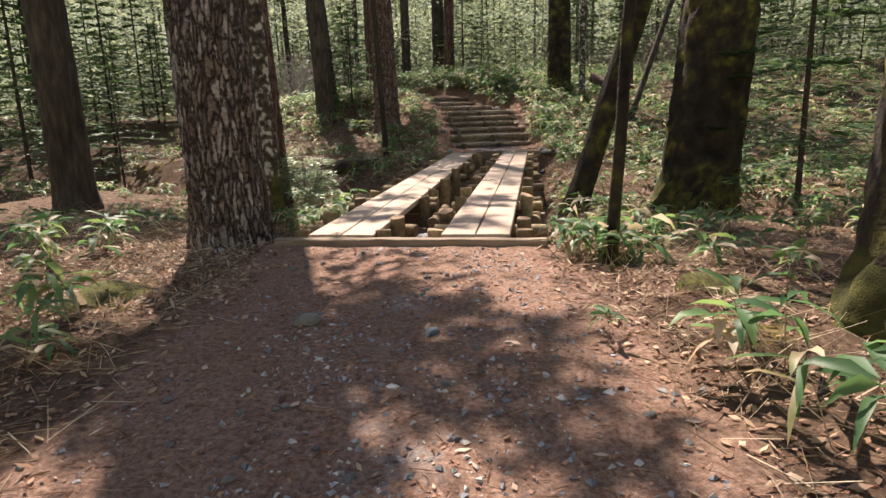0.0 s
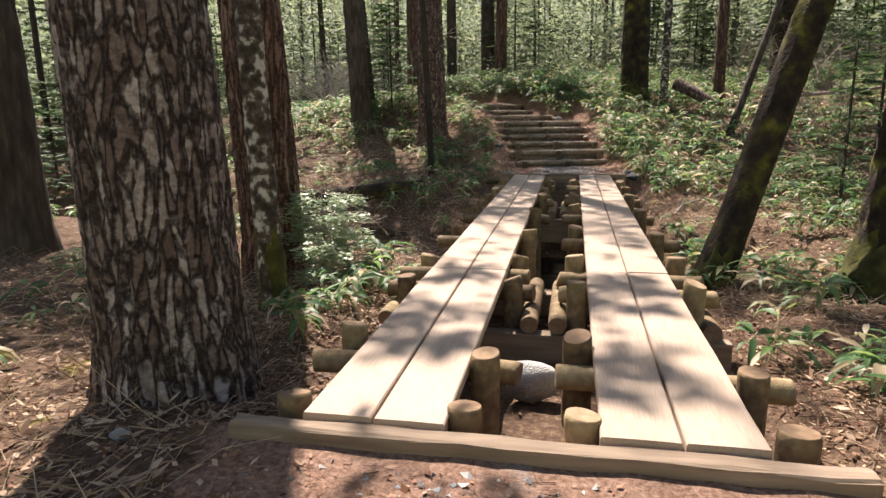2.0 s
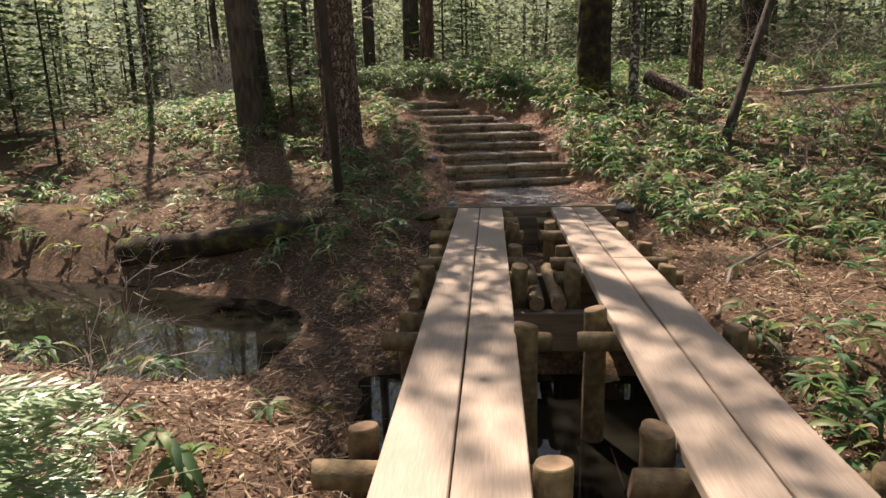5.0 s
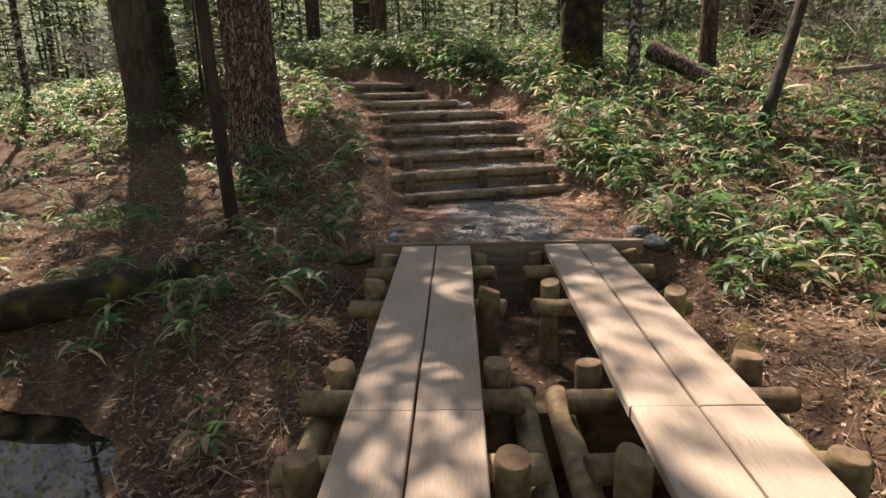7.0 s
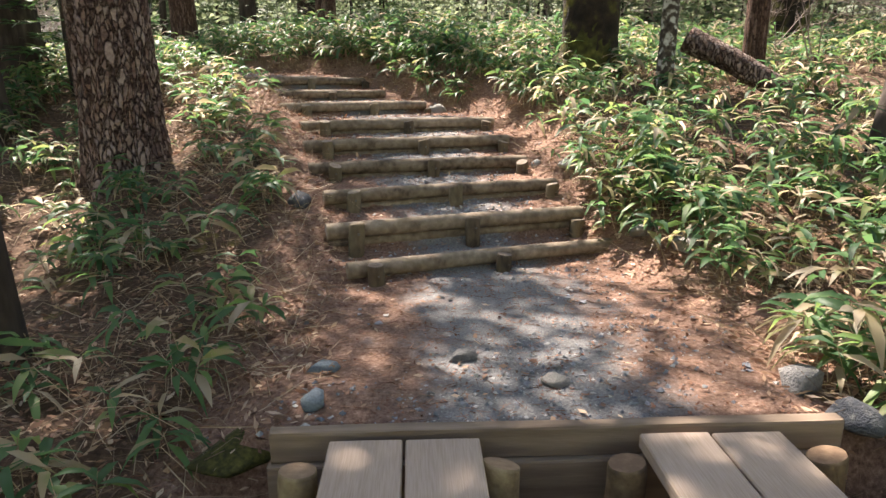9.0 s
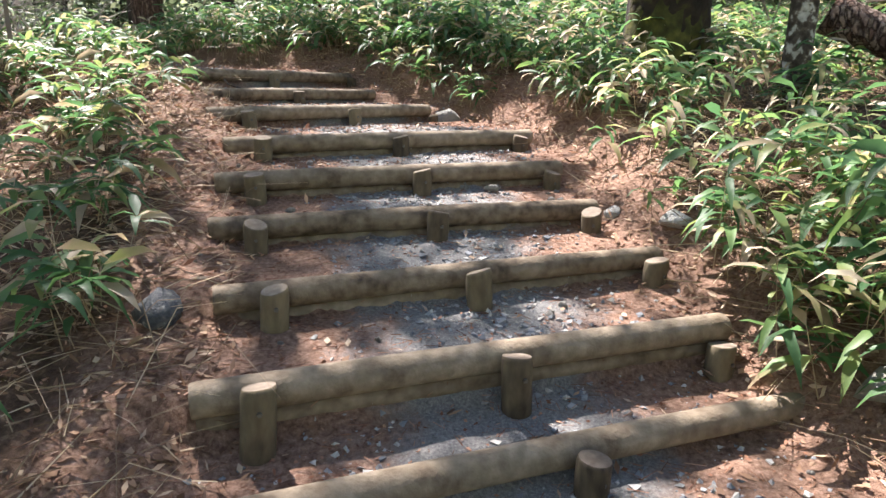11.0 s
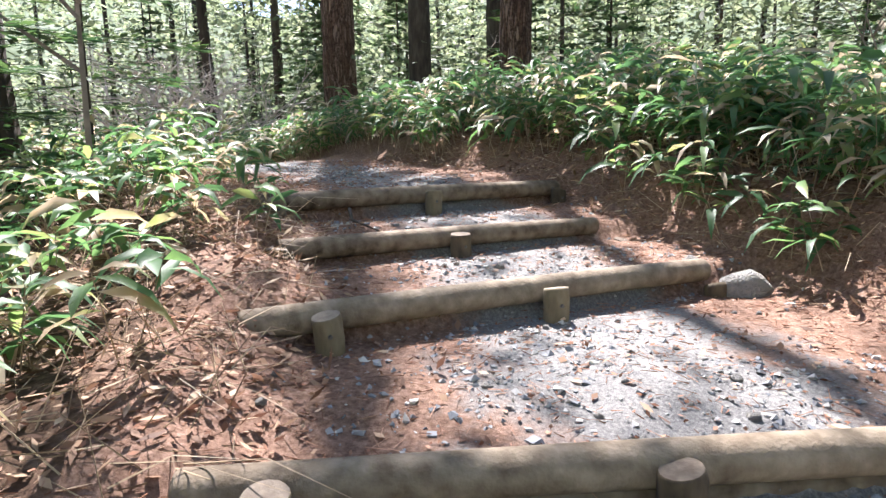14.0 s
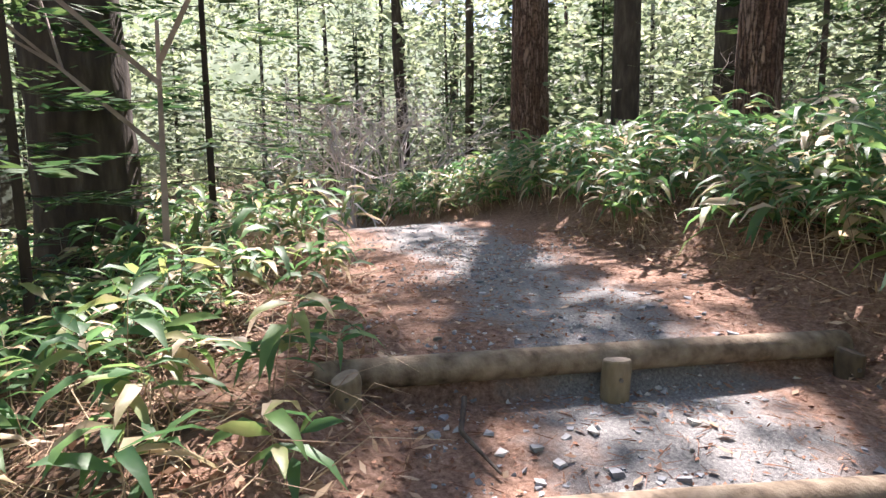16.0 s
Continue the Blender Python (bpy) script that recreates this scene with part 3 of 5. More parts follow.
def plank(lane, half, y0, y1, seed):
    """One long plank with eased edges and a slight warp."""
    a0, a1, b0, b1 = edge(lane * 2, y0), edge(lane * 2 + 1, y0), edge(lane * 2, y1), edge(lane * 2 + 1, y1)
    gap = 0.006
    def span(p, q):
        m = (p + q) / 2
        return (p, m - gap) if half == 0 else (m + gap, q)
    rng = np.random.default_rng(seed)
    n = 9
    ys = np.linspace(y0 + 0.003, y1 - 0.003, n)
    prof = [(0, -0.058), (0, -0.008), (0.008, 0), (0.5, 0.0015), (0.992, 0), (1, -0.008), (1, -0.058)]
    v = []
    wob = rng.normal(0, 0.0018, (n, 2))
    zw = rng.normal(0, 0.0015, n)
    for i, y in enumerate(ys):
        t = (y - y0) / (y1 - y0)
        l, r = span(a0 + (b0 - a0) * t, a1 + (b1 - a1) * t)
        w = r - l
        for u, z in prof:
            x = l + (u * w if u in (0, 1, 0.5) else (0.006 if u < 0.5 else w - 0.006))
            v.append((x + wob[i, 0 if u < 0.5 else 1], y, deck(y) + z + zw[i]))
    m = len(prof)
    k = np.arange(n * m).reshape(n, m)
    q = np.stack([k[:-1], np.roll(k[:-1], -1, 1), np.roll(k[1:], -1, 1), k[1:]], -1).reshape(-1, 4)[:, ::-1]
    ends = [np.array([list(k[0])]), np.array([list(k[-1][::-1])])]
    part("plank", mesh_from("plank", np.array(v), [q] + ends, PLANK), bridge)


JOINTS = [0.0, 2.565, 7.6, 10.62]
for lane in (0, 1):
    for half in (0, 1):
        for j in range(3):
            plank(lane, half, JOINTS[j] + (0.0 if lane == 0 else (0.02 if j else 0)), JOINTS[j + 1] + (0.02 if lane and j < 2 else 0), lane * 20 + half * 7 + j)

# posts: x, y; cross logs at y; bents from the near end on
POST_X = {"lo": -1.01, "lg": -0.225, "rg": 0.228, "ro": 1.01}
BENTS = [({"lg": 0.68, "ro": 0.68, "lo": 0.965, "rg": 0.965}, 0.822), ({"lo": 2.17, "lg": 2.2, "rg": 2.15, "ro": 2.12}, 2.33), ({"lo": 2.93, "lg": 2.94, "rg": 2.91, "ro": 2.95}, 2.79),
         ({"lg": 4.07, "ro": 4.08, "lo": 4.36, "rg": 4.36}, 4.215), ({"lg": 5.62, "ro": 5.64, "lo": 5.93, "rg": 5.94}, 5.78), ({"lo": 7.18, "lg": 7.17, "rg": 7.18, "ro": 7.17}, 7.325),
         ({"lo": 8.05, "lg": 8.05, "rg": 8.04, "ro": 8.05}, 7.9), ({"lg": 9.15, "ro": 9.14, "lo": 9.42, "rg": 9.42}, 9.285)]
seed = 100
for posts, ylog in BENTS:
    for k, y in posts.items():
        seed += 1
        x = POST_X[k] * (1 + 0.003 * y)
        top = deck(y) + 0.035 + random.Random(seed).uniform(-0.015, 0.02)
        foot = float(land(x, y)) - 0.12
        part("post", round_log("post", top - foot, 0.073 + random.Random(seed).uniform(-0.004, 0.004), 2, LOGWOOD, ENDGRAIN, seed), bridge, place=pose(x, y, foot, 0, 0, seed * 37 % 360))
    for x0, x1, spots in ((-1.2, -0.1, (0.3, 0.85)), (0.1, 1.2, (0.24, 0.8))):
        seed += 1
        j = random.Random(seed)
        log = part("cross_log", round_log("cross_log", x1 - x0 + j.uniform(-0.05, 0.05), 0.064, 0, LOGWOOD, ENDGRAIN, seed), bridge, place=pose(x0 + j.uniform(-0.02, 0.02), ylog, deck(ylog) - 0.124))
        for x in spots:
            part("bolt", tube([(0, 0, 0), (0, -0.012, 0)], [0.012, 0.01], 6, mat=IRON, name="bolt"), log, place=pose(x + 0.1, -0.062, -0.006))
# single cross logs near the far bank
for x0, x1 in ((-1.2, -0.12), (0.12, 1.2)):
    seed += 1
    part("cross_log", round_log("cross_log", x1 - x0, 0.062, 0, LOGWOOD, ENDGRAIN, seed), bridge, place=pose(x0, 10.12, deck(10) - 0.122))
# lengthwise logs and squared beams beneath the paired bents
for y0, y1, beams in ((1.98, 3.12, (2.03, 3.06)), (6.98, 8.25, (7.0, 8.2))):
    for x in (-1.13, -0.09, 0.1, 1.12):
        seed += 1
        part("stringer_log", round_log("stringer_log", y1 - y0, 0.066, 1, LOGWOOD, ENDGRAIN, seed), bridge, place=pose(x, y0, deck(y0) - 0.254))
    for y in beams:
        seed += 1
        part("beam", box_mesh("beam", (2.46, 0.12, 0.34), BOARD, 0.01, 0.003, seed, 4), bridge, "dark squared timber beam", pose(0.02, y, deck(y) - 0.32 - 0.17))
# stub posts and sills at both ends
for x in (-1.0, -0.24, 0.24, 1.02):
    seed += 1
    part("post", round_log("post", 0.55, 0.075, 2, LOGWOOD, ENDGRAIN, seed), bridge, place=pose(x, 0.13, -0.53))
    seed += 1
    part("post", round_log("post", 0.62, 0.078, 2, LOGWOOD, ENDGRAIN, seed), bridge, place=pose(x * 1.06, 10.48, -0.59))
part("sill", box_mesh("sill", (2.4, 0.09, 0.11), BOARD, 0.014, 0.005, 3, 14), bridge, "worn squared sill timber", pose(0.015, -0.062, -0.075, 0, 0.2, 0))
part("sill", box_mesh("sill", (2.48, 0.07, 0.14), BOARD, 0.012, 0.003, 4, 8), bridge, "weathered sill timber", pose(0.03, 10.7, 0.012))
part("retaining_board", box_mesh("retaining_board", (2.44, 0.05, 0.42), BOARD, 0.008, 0.003, 5, 6), bridge, place=pose(0, 10.66, -0.27))

# ---- log steps ----
STEP_POSTS = [(0.09, 0.53, 0.965), (0.09, 0.52, 0.95), (0.1, 0.52, 0.95), (0.1, 0.53, 0.94), (0.1, 0.54, 0.95), (0.1, 0.52, 0.93), (0.14, 0.57, 1.0), (-0.02, 0.5, 1.06), (0.05, 0.5, 0.97)]
for i, (((ax, ay), (bx, by), top), shares) in enumerate(zip(STEPS, STEP_POSTS)):
    step = thing("log_step", pose(ax, ay, top), "weathered round log step held by short pegs on the path", "step", "log steps")
    n = math.hypot(bx - ax, by - ay)
    rng = np.random.default_rng(i + 40)
    u = np.concatenate([[0, 0.012, 0.03], np.linspace(0.15, n - 0.15, 10), [n - 0.03, n - 0.012, n]])
    taper = np.linspace(1.02, 0.88 if i in (0, 2, 7) else 0.98, len(u))
    rr = 0.067 * taper
    rr[[0, -1]] *= 0.93
    sag = np.cumsum(rng.normal(0, 0.0015, len(u))) + 0.02 * np.sin(u / n * 3.1)
    dirx, diry = (bx - ax) / n, (by - ay) / n
    pts = np.stack([dirx * u, diry * u, -0.062 + sag * 0.4], -1)
    part("log", tube(pts, rr, 18, mat=STEPLOG, end_mat=STEPEND, name="log", seed=i, rough_amp=0.009), step)
    if 0 < i < 6:
        low = pts[1:-1] + np.array([-diry * 0.03, dirx * 0.03, -0.105])
        part("lower_log", tube(low, np.full(len(low), 0.048), 14, mat=STEPLOG, end_mat=ENDGRAIN, name="lower_log", seed=i + 30, rough_amp=0.02), step)
    for j, s in enumerate(shares):
        px, py = dirx * n * s + diry * 0.128, diry * n * s - dirx * 0.128
        h = 0.5
        peg = round_log("peg", h, 0.064, 2, PEGWOOD, STEPEND, i * 7 + j + 300)
        up = rng.uniform(-0.02, 0.012) - 0.015 * (i >= 6) - 0.045 * (j == 2) - (0.1 if i == 7 and j == 2 else 0) - (0.06 if i in (0, 1, 6) and j == 2 else 0)
        pg = part("peg", peg, step, place=pose(px, py, up - h, rng.uniform(-3, 3), rng.uniform(-3, 3), 0))
        part("bolt", tube([(0, 0, 0), (0, -0.008, 0)], [0.011, 0.009], 6, mat=IRON, name="bolt"), pg, place=pose(diry * 0.063, -dirx * 0.063, h - 0.075, 0, 0, math.degrees(math.atan2(diry, dirx))))

# ---- trees ----


def height_at(x, y):
    return float(land(x, y))


def trunk_points(height, lean, bend, n, seed):
    rng = np.random.default_rng(seed)
    z = np.concatenate([np.linspace(-0.25, 4, int(n * 0.7)), np.linspace(4, height, n - int(n * 0.7) + 1)[1:]])
    wob = np.cumsum(rng.normal(0, bend, (n, 2)), 0) * 0.05
    f = np.maximum(z, 0)
    return np.stack([lean[0] * f + wob[:, 0] * f / 4, lean[1] * f + wob[:, 1] * f / 4, z], -1)


def crown_mesh(seed, height, low, reach, branches, flakes_each, size):
    """Boughs in whorls round the stem with hanging sprays of needles."""
    rng = np.random.default_rng(seed)
    pos, way, nor, wood_a, wood_b, wood_w = [], [], [], [], [], []
    for k in range(branches):
        s = rng.random() ** 0.85
        z = low + (height - low) * s
        az = rng.uniform(0, 6.283)
        ln = reach * (1.05 - s * 0.85) * rng.uniform(0.6, 1.15)
        d = np.array([math.cos(az), math.sin(az), 0])
        t = np.sort(rng.uniform(0.15, 1.0, flakes_each))
        line = np.array([0, 0, z]) + d[None] * (ln * t)[:, None] + np.array([0, 0, -1.0])[None] * (ln * 0.3 * t ** 1.6)[:, None]
        tip = np.array([0, 0, z]) + d * ln + np.array([0, 0, -0.3 * ln])
        wood_a.append((0, 0, z))
        wood_b.append(tip)
        wood_w.append(0.012 + 0.012 * ln)
        spread = rng.normal(0, 1, (flakes_each, 1)) * (0.1 + 0.28 * ln * (1 - 0.5 * t))[:, None]
        perp = np.array([-d[1], d[0], 0])
        pos.append(line + perp[None] * spread + rng.normal(0, 0.05, (flakes_each, 3)))
        way.append(d[None] + perp[None] * np.sign(spread) * rng.uniform(0.3, 1.4, (flakes_each, 1)) + rng.normal(0, 0.2, (flakes_each, 3)))
        nor.append(np.array([0, 0, 1.0])[None] + rng.normal(0, 0.35, (flakes_each, 3)))
    pos, way, nor = map(np.concatenate, (pos, way, nor))
    n = len(pos)
    v, f = flakes(pos, way, nor, rng.uniform(0.6, 1.4, n) * size, rng.uniform(0.35, 0.6, n) * size)
    bv, bf = strands(np.array(wood_a, float), np.array(wood_b, float), np.array(wood_w))
    return mesh_from("crown", v, f, FIR), mesh_from("boughs", bv, bf, DARKBARK)


CROWNS = [crown_mesh(s, h, lo, r, 36, 27, 0.21) for s, h, lo, r in ((1, 19, 9.5, 2.3), (2, 21, 11, 2.5), (3, 17, 8.5, 2.1), (4, 15, 7.5, 2.0))]

CROWNS += [crown_mesh(5, 9, 4.2, 1.1, 16, 26, 0.17), crown_mesh(6, 11.5, 5.0, 1.3, 18, 28, 0.18)]


def tree(x, y, radius, label, mat, height=18, lean=(0, 0), bend=0.03, crown=0, ridges=0.08, ridge_count=12, flare=0.5, sides=28, seed=0, rows=44, crown_up=0.0, moss=0.0):
    z = height_at(x, y)
    t = thing("tree", pose(x, y, z), label, "tree")
    pts = trunk_points(height, lean, bend, rows, seed)
    rad = radius * np.interp(pts[:, 2], [-0.3, 0.5, 5, height], [1.08, 1.0, 0.86, 0.12])
    part("trunk", tube(pts, rad, sides, ridges=ridges, ridge_count=ridge_count, seed=seed, mat=mat, name="trunk", flare=flare), t)
    if moss:
        cover = rad * np.interp(pts[:, 2], [-0.3, moss * 0.5, moss, moss + 0.3], [1.04, 1.008, 0.965, 0.8])
        part("moss", tube(pts, cover, sides, ridges=ridges, ridge_count=ridge_count, seed=seed, mat=MOSS, name="moss", flare=flare, rough_amp=0.045), t, "yellow-green moss round the foot")
    if crown is not None:
        c, b = CROWNS[crown]
        top = pts[-1]
        m = pose(top[0] * 0.7, top[1] * 0.7, crown_up, 0, 0, seed * 53 % 360)
        part("crown", c, t, place=m)
        tagged(part("bough_wood", b, t, place=m), kind="stuff")
    return t


tree(-1.99, 0.75, 0.39, "large conifer trunk with thick furrowed grey-brown bark beside the boardwalk", BARK, 20, (-0.028, 0.0), 0.02, 0, 0.06, 24, 0.4, 96, 1, 150)
tree(-2.18, 2.3, 0.105, "slim tree with white lichen patches and mossy foot", LICHENBARK, 12, (-0.03, 0.01), 0.09, 5, 0.04, 9, 0.35, 20, 2, moss=0.9)
tree(-2.95, 3.9, 0.33, "dark reddish conifer trunk behind a fir sapling", REDBARK, 20, (-0.035, 0.0), 0.02, 1, 0.1, 18, 0.35, 60, 3, 100)
tree(-3.6, 15.0, 0.4, "reddish-brown pine trunk with plated bark beside the log steps", PLATEBARK, 20, (-0.02, 0.005), 0.02, 1, 0.11, 16, 0.4, 64, 4, 110)
tree(-6.3, 16.9, 0.33, "dark conifer trunk on the wooded slope", DARKBARK, 19, (-0.03, 0.0), 0.05, 2, 0.08, 12, 0.5, 28, 5)
tree(-2.95, 11.8, 0.075, "thin dark young trunk on the bank by the pool", DARKBARK, 11, (-0.04, 0.0), 0.1, 5, 0.04, 7, 0.3, 14, 6)
tree(2.0, 17.9, 0.42, "broad mossy tree trunk standing above the path", MOSSBARK, 19, (0, 0), 0.03, 2, 0.09, 11, 0.45, 48, 7, 70, moss=0.9)
tree(2.7, 16.7, 0.11, "pale slim birch-like trunk with moss", LICHENBARK, 13, (0.02, 0.0), 0.08, 5, 0.03, 7, 0.3, 18, 8, moss=0.4)
tree(-3.7, 27.7, 0.34, "dark straight conifer trunk far up the slope", DARKBARK, 20, (0, 0), 0.02, None, 0.08, 12, 0.3, 24, 9)
tree(3.5, 4.5, 0.55, "massive mossy leaning trunk by the stream", MOSSBARK, 18, (0.08, 0.02), 0.03, 3, 0.1, 11, 0.55, 56, 10, 80, moss=0.9)
tree(7.2, 21.8, 0.4, "mossy trunk deep in the woods", MOSSBARK, 19, (0.01, 0), 0.03, 0, 0.08, 11, 0.4, 28, 11, moss=0.8)
tree(4.0, 14.4, 0.09, "slim leaning young tree on the slope", DARKBARK, 10, (0.36, 0.3), 0.06, None, 0.04, 7, 0.3, 14, 12)
tree(1.73, 4.95, 0.19, "leaning dark trunk with yellow moss beside the boardwalk", MOSSBARK, 14, (0.3, 0.12), 0.1, None, 0.09, 9, 0.45, 36, 13, 70, moss=0.5)
tree(-7.0, 26.8, 0.36, "tall brown conifer trunk beyond the top of the path", REDBARK, 21, (0, 0), 0.02, 5, 0.07, 12, 0.25, 30, 14, crown_up=9)
tree(-5.3, 27.1, 0.24, "tall brown conifer trunk among bamboo grass", DARKBARK, 20, (0, 0), 0.03, None, 0.07, 10, 0.25, 24, 15)
tree(-2.75, 24.3, 0.25, "tall brown conifer trunk with dead twigs above the bank", REDBARK, 21, (0.015, 0), 0.02, None, 0.07, 11, 0.25, 28, 16)
tree(-6.9, 18.9, 0.42, "dark bulky fir trunk with low green boughs", DARKBARK, 18, (-0.05, 0), 0.05, 3, 0.1, 11, 0.45, 30, 17, 44, -3.6)
tree(3.14, -1.95, 0.42, "mossy dark trunk at the edge of the near path", MOSSBARK, 17, (0.03, 0.0), 0.04, 2, 0.12, 12, 0.5, 40, 18, 60, moss=0.45)
tree(-6.7, 4.4, 0.34, "dark conifer trunk in the shaded woods", DARKBARK, 20, (-0.01, 0), 0.02, 1, 0.08, 12, 0.35, 28, 19)
tree(-12.5, 29.8, 0.16, "slender curved trunk in the distance", DARKBARK, 15, (-0.02, 0), 0.25, 5, 0.04, 7, 0.3, 14, 20)
tree(-11.2, 31.0, 0.13, "slender upright trunk in the distance", DARKBARK, 15, (0.01, 0), 0.08, 5, 0.04, 7, 0.3, 14, 21)
tree(1.71, -0.25, 0.048, "thin dark mossy stem beside the near path", MOSSBARK, 11, (0.05, 0.02), 0.12, 4, 0.05, 7, 0.3, 16, 24, moss=0.5)
tree(4.35, 17.6, 0.16, "slim reddish trunk on the slope", REDBARK, 16, (0.0, 0.02), 0.05, 3, 0.05, 9, 0.3, 18, 23)

# woods all round: a few trunk forms, repeated
FOREST = []
for k in range(6):
    r, h = ((0.16, 17), (0.22, 19), (0.11, 14), (0.3, 20), (0.06, 9), (0.08, 11))[k]
    pts = trunk_points(h, (random.Random(k).uniform(-0.03, 0.03), random.Random(k + 9).uniform(-0.03, 0.03)), 0.06, 20, 60 + k)
    rad = r * np.interp(pts[:, 2], [-0.3, 0.5, 5, h], [1.2, 1.0, 0.85, 0.1])
    me = tube(pts, rad, 14, ridges=0.07, ridge_count=9, seed=k, mat=(DARKBARK, REDBARK, DARKBARK, BARK, DARKBARK, LICHENBARK)[k], name="trunk", flare=0.4)
    t = thing("tree", pose(0, 0, -500), "slender forest tree with bare lower trunk" if k in (2, 4, 5) else "forest conifer with dark bare lower trunk", "tree", "trees of the woods")
    part("trunk", me, t)
    c, b = CROWNS[(0, 1, 2, 3, 4, 5)[k]]
    part("crown", c, t)
    tagged(part("bough_wood", b, t), kind="stuff")
    FOREST.append(t)
TAKEN = [(-1.88, 0.95), (-2.18, 2.3), (-2.95, 3.9), (-3.6, 15.0), (-6.3, 16.9), (2.0, 17.9), (3.5, 4.5), (1.62, 4.75), (-7, 26.8), (-5.3, 27.1), (-2.75, 24.3), (-6.9, 18.9), (3.05, -1.9), (-3.7, 27.7), (-10.5, 25.8), (-9.9, 26.6), (-11.3, 27.0)]
rnd = random.Random(11)
placed = 0
while placed < 140:
    x, y = rnd.uniform(-34, 30), rnd.uniform(-16, 62)
    d, half, _ = trail(np.array(x), np.array(y))
    if d < 3.6 or (-10 < x < 5 and -4 < y < 27.5) or any(math.hypot(x - a, y - b) < 1.1 for a, b in TAKEN):
        continue
    if 0 < x < 14 and 10 < y < 32 and rnd.random() < 0.6:
        continue
    if -14 < x < -6 and 20 < y < 30 and rnd.random() < 0.5:
        continue
    k = rnd.choices(range(6), (4, 2, 7, 1, 6, 5))[0]
    if k < 4 and -14 < x < 3 and y < 39 and rnd.random() < 0.7:
        k = rnd.choice((4, 5))
    c = copy_thing(FOREST[k], pose(x, y, height_at(x, y) - 0.05, 0, 0, rnd.uniform(0, 360)))
    TAKEN.append((x, y))
    placed += 1
for t in FOREST:
    for o in list(t.children_recursive):
        bpy.data.objects.remove(o)
    bpy.data.objects.remove(t)


# ---- young firs of the understorey ----
def sapling_meshes(seed, height, reach, branches, per, size, even=0.0):
    rng = np.random.default_rng(seed)
    pos, way, nor, wa, wb = [], [], [], [], []
    for k in range(branches):
        s = (k + rng.random()) / branches
        z = height * (0.12 + 0.86 * s)
        az = k * 2.4 + rng.normal(0, 0.3)
        ln = reach * ((1.1 - s) * (1 - even) + 0.8 * even) * rng.uniform(0.6, 1.1) + 0.05
        z = z * (1 - even) + height * (0.5 + 0.5 * s) * even
        d = np.array([math.cos(az), math.sin(az), 0.0])
        perp = np.array([-d[1], d[0], 0])
        wa.append((0, 0, z))
        wb.append(np.array([0, 0, z]) + d * ln + np.array([0, 0, -0.08 * ln]))
        t = rng.uniform(0.1, 1, per)
        sd = rng.choice([-1, 1], per)
        off = rng.uniform(0, 1, per) * 0.5 * ln * (1.05 - t)
        pos.append(np.array([0, 0, z]) + d[None] * (ln * t)[:, None] + perp[None] * (sd * off)[:, None] + np.array([0, 0, -1.0]) * (0.1 * ln * t + (0.03 + 0.1 * even) * rng.random(per))[:, None])
        way.append(d[None] + perp[None] * (sd * 0.9)[:, None] + rng.normal(0, 0.15, (per, 3)))
        nor.append(np.array([0, 0, 1.0])[None] + rng.normal(0, 0.22, (per, 3)))
    pos, way, nor = map(np.concatenate, (pos, way, nor))
    n = len(pos)
    v, f = flakes(pos, way, nor, rng.uniform(0.7, 1.3, n) * size, rng.uniform(0.22, 0.36, n) * size)
    wv, wf = strands(np.array(wa, float), np.array(wb, float), np.full(len(wa), 0.006))
    sv, sf = strands(np.array([[0, 0, -0.1]]), np.array([[0, 0, height]]), np.array([0.012 + height * 0.008]))
    return mesh_from("sprays", v, f, FIR), mesh_from("stem", *joined([(wv, wf), (sv, sf)]), DARKBARK)


SAPLINGS = [sapling_meshes(s, h, r, b, p, z) for s, h, r, b, p, z in ((1, 1.15, 0.85, 16, 170, 0.1), (2, 2.6, 1.0, 26, 80, 0.13), (3, 4.2, 1.35, 34, 80, 0.17), (4, 5.8, 1.7, 40, 80, 0.22), (5, 3.4, 1.5, 20, 100, 0.16))]


PALE = sapling_meshes(9, 0.95, 0.62, 15, 330, 0.065, 0.8)
PALE[0].materials[0] = FIRPALE
PALE[1].materials[0] = TWIG
SAPLINGS.append(PALE)


def sapling(k, x, y, turn, label="young fir with flat green sprays among the trunks", up=0.0):
    t = thing("fir_sapling", pose(x, y, height_at(x, y) + up, 0, 0, turn), label, "sapling", "young firs")
    tagged(part("foliage", SAPLINGS[k][0], t), kind="stuff")
    part("stem", SAPLINGS[k][1], t)
    return t


sapling(5, -2.34, 3.78, 20, "pale green fir sapling with flat sprays by the bridge")
sapling(5, -2.12, 3.42, 100, "low pale green fir sapling with flat sprays by the bridge", -0.45)
sapling(4, -5.6, 17.9, 40, "fir with low spreading boughs beside the upper path")
sapling(4, -6.2, 19.6, 140, "fir with low spreading boughs beside the upper path")
made = 0
rnd = random.Random(21)
while made < 210:
    x, y = rnd.uniform(-26, 22), rnd.uniform(2, 48)
    d, half, _ = trail(np.array(x), np.array(y))
    near = -5.2 < x < 4.0 and y < 20.5
    if d < 3.0 or near or (x < -1 and x > -10 and 5 < y < 12) or (-9 < x < 4 and y < 24) or (3 < x < 12 and y < 26 and rnd.random() < 0.75):
        continue
    if -13.5 < x < -5 and 19 < y < 28.5:
        continue
    k = rnd.choices(range(5), (2, 5, 6, 5, 3))[0]
    sapling(k, x, y, rnd.uniform(0, 360))
    made += 1

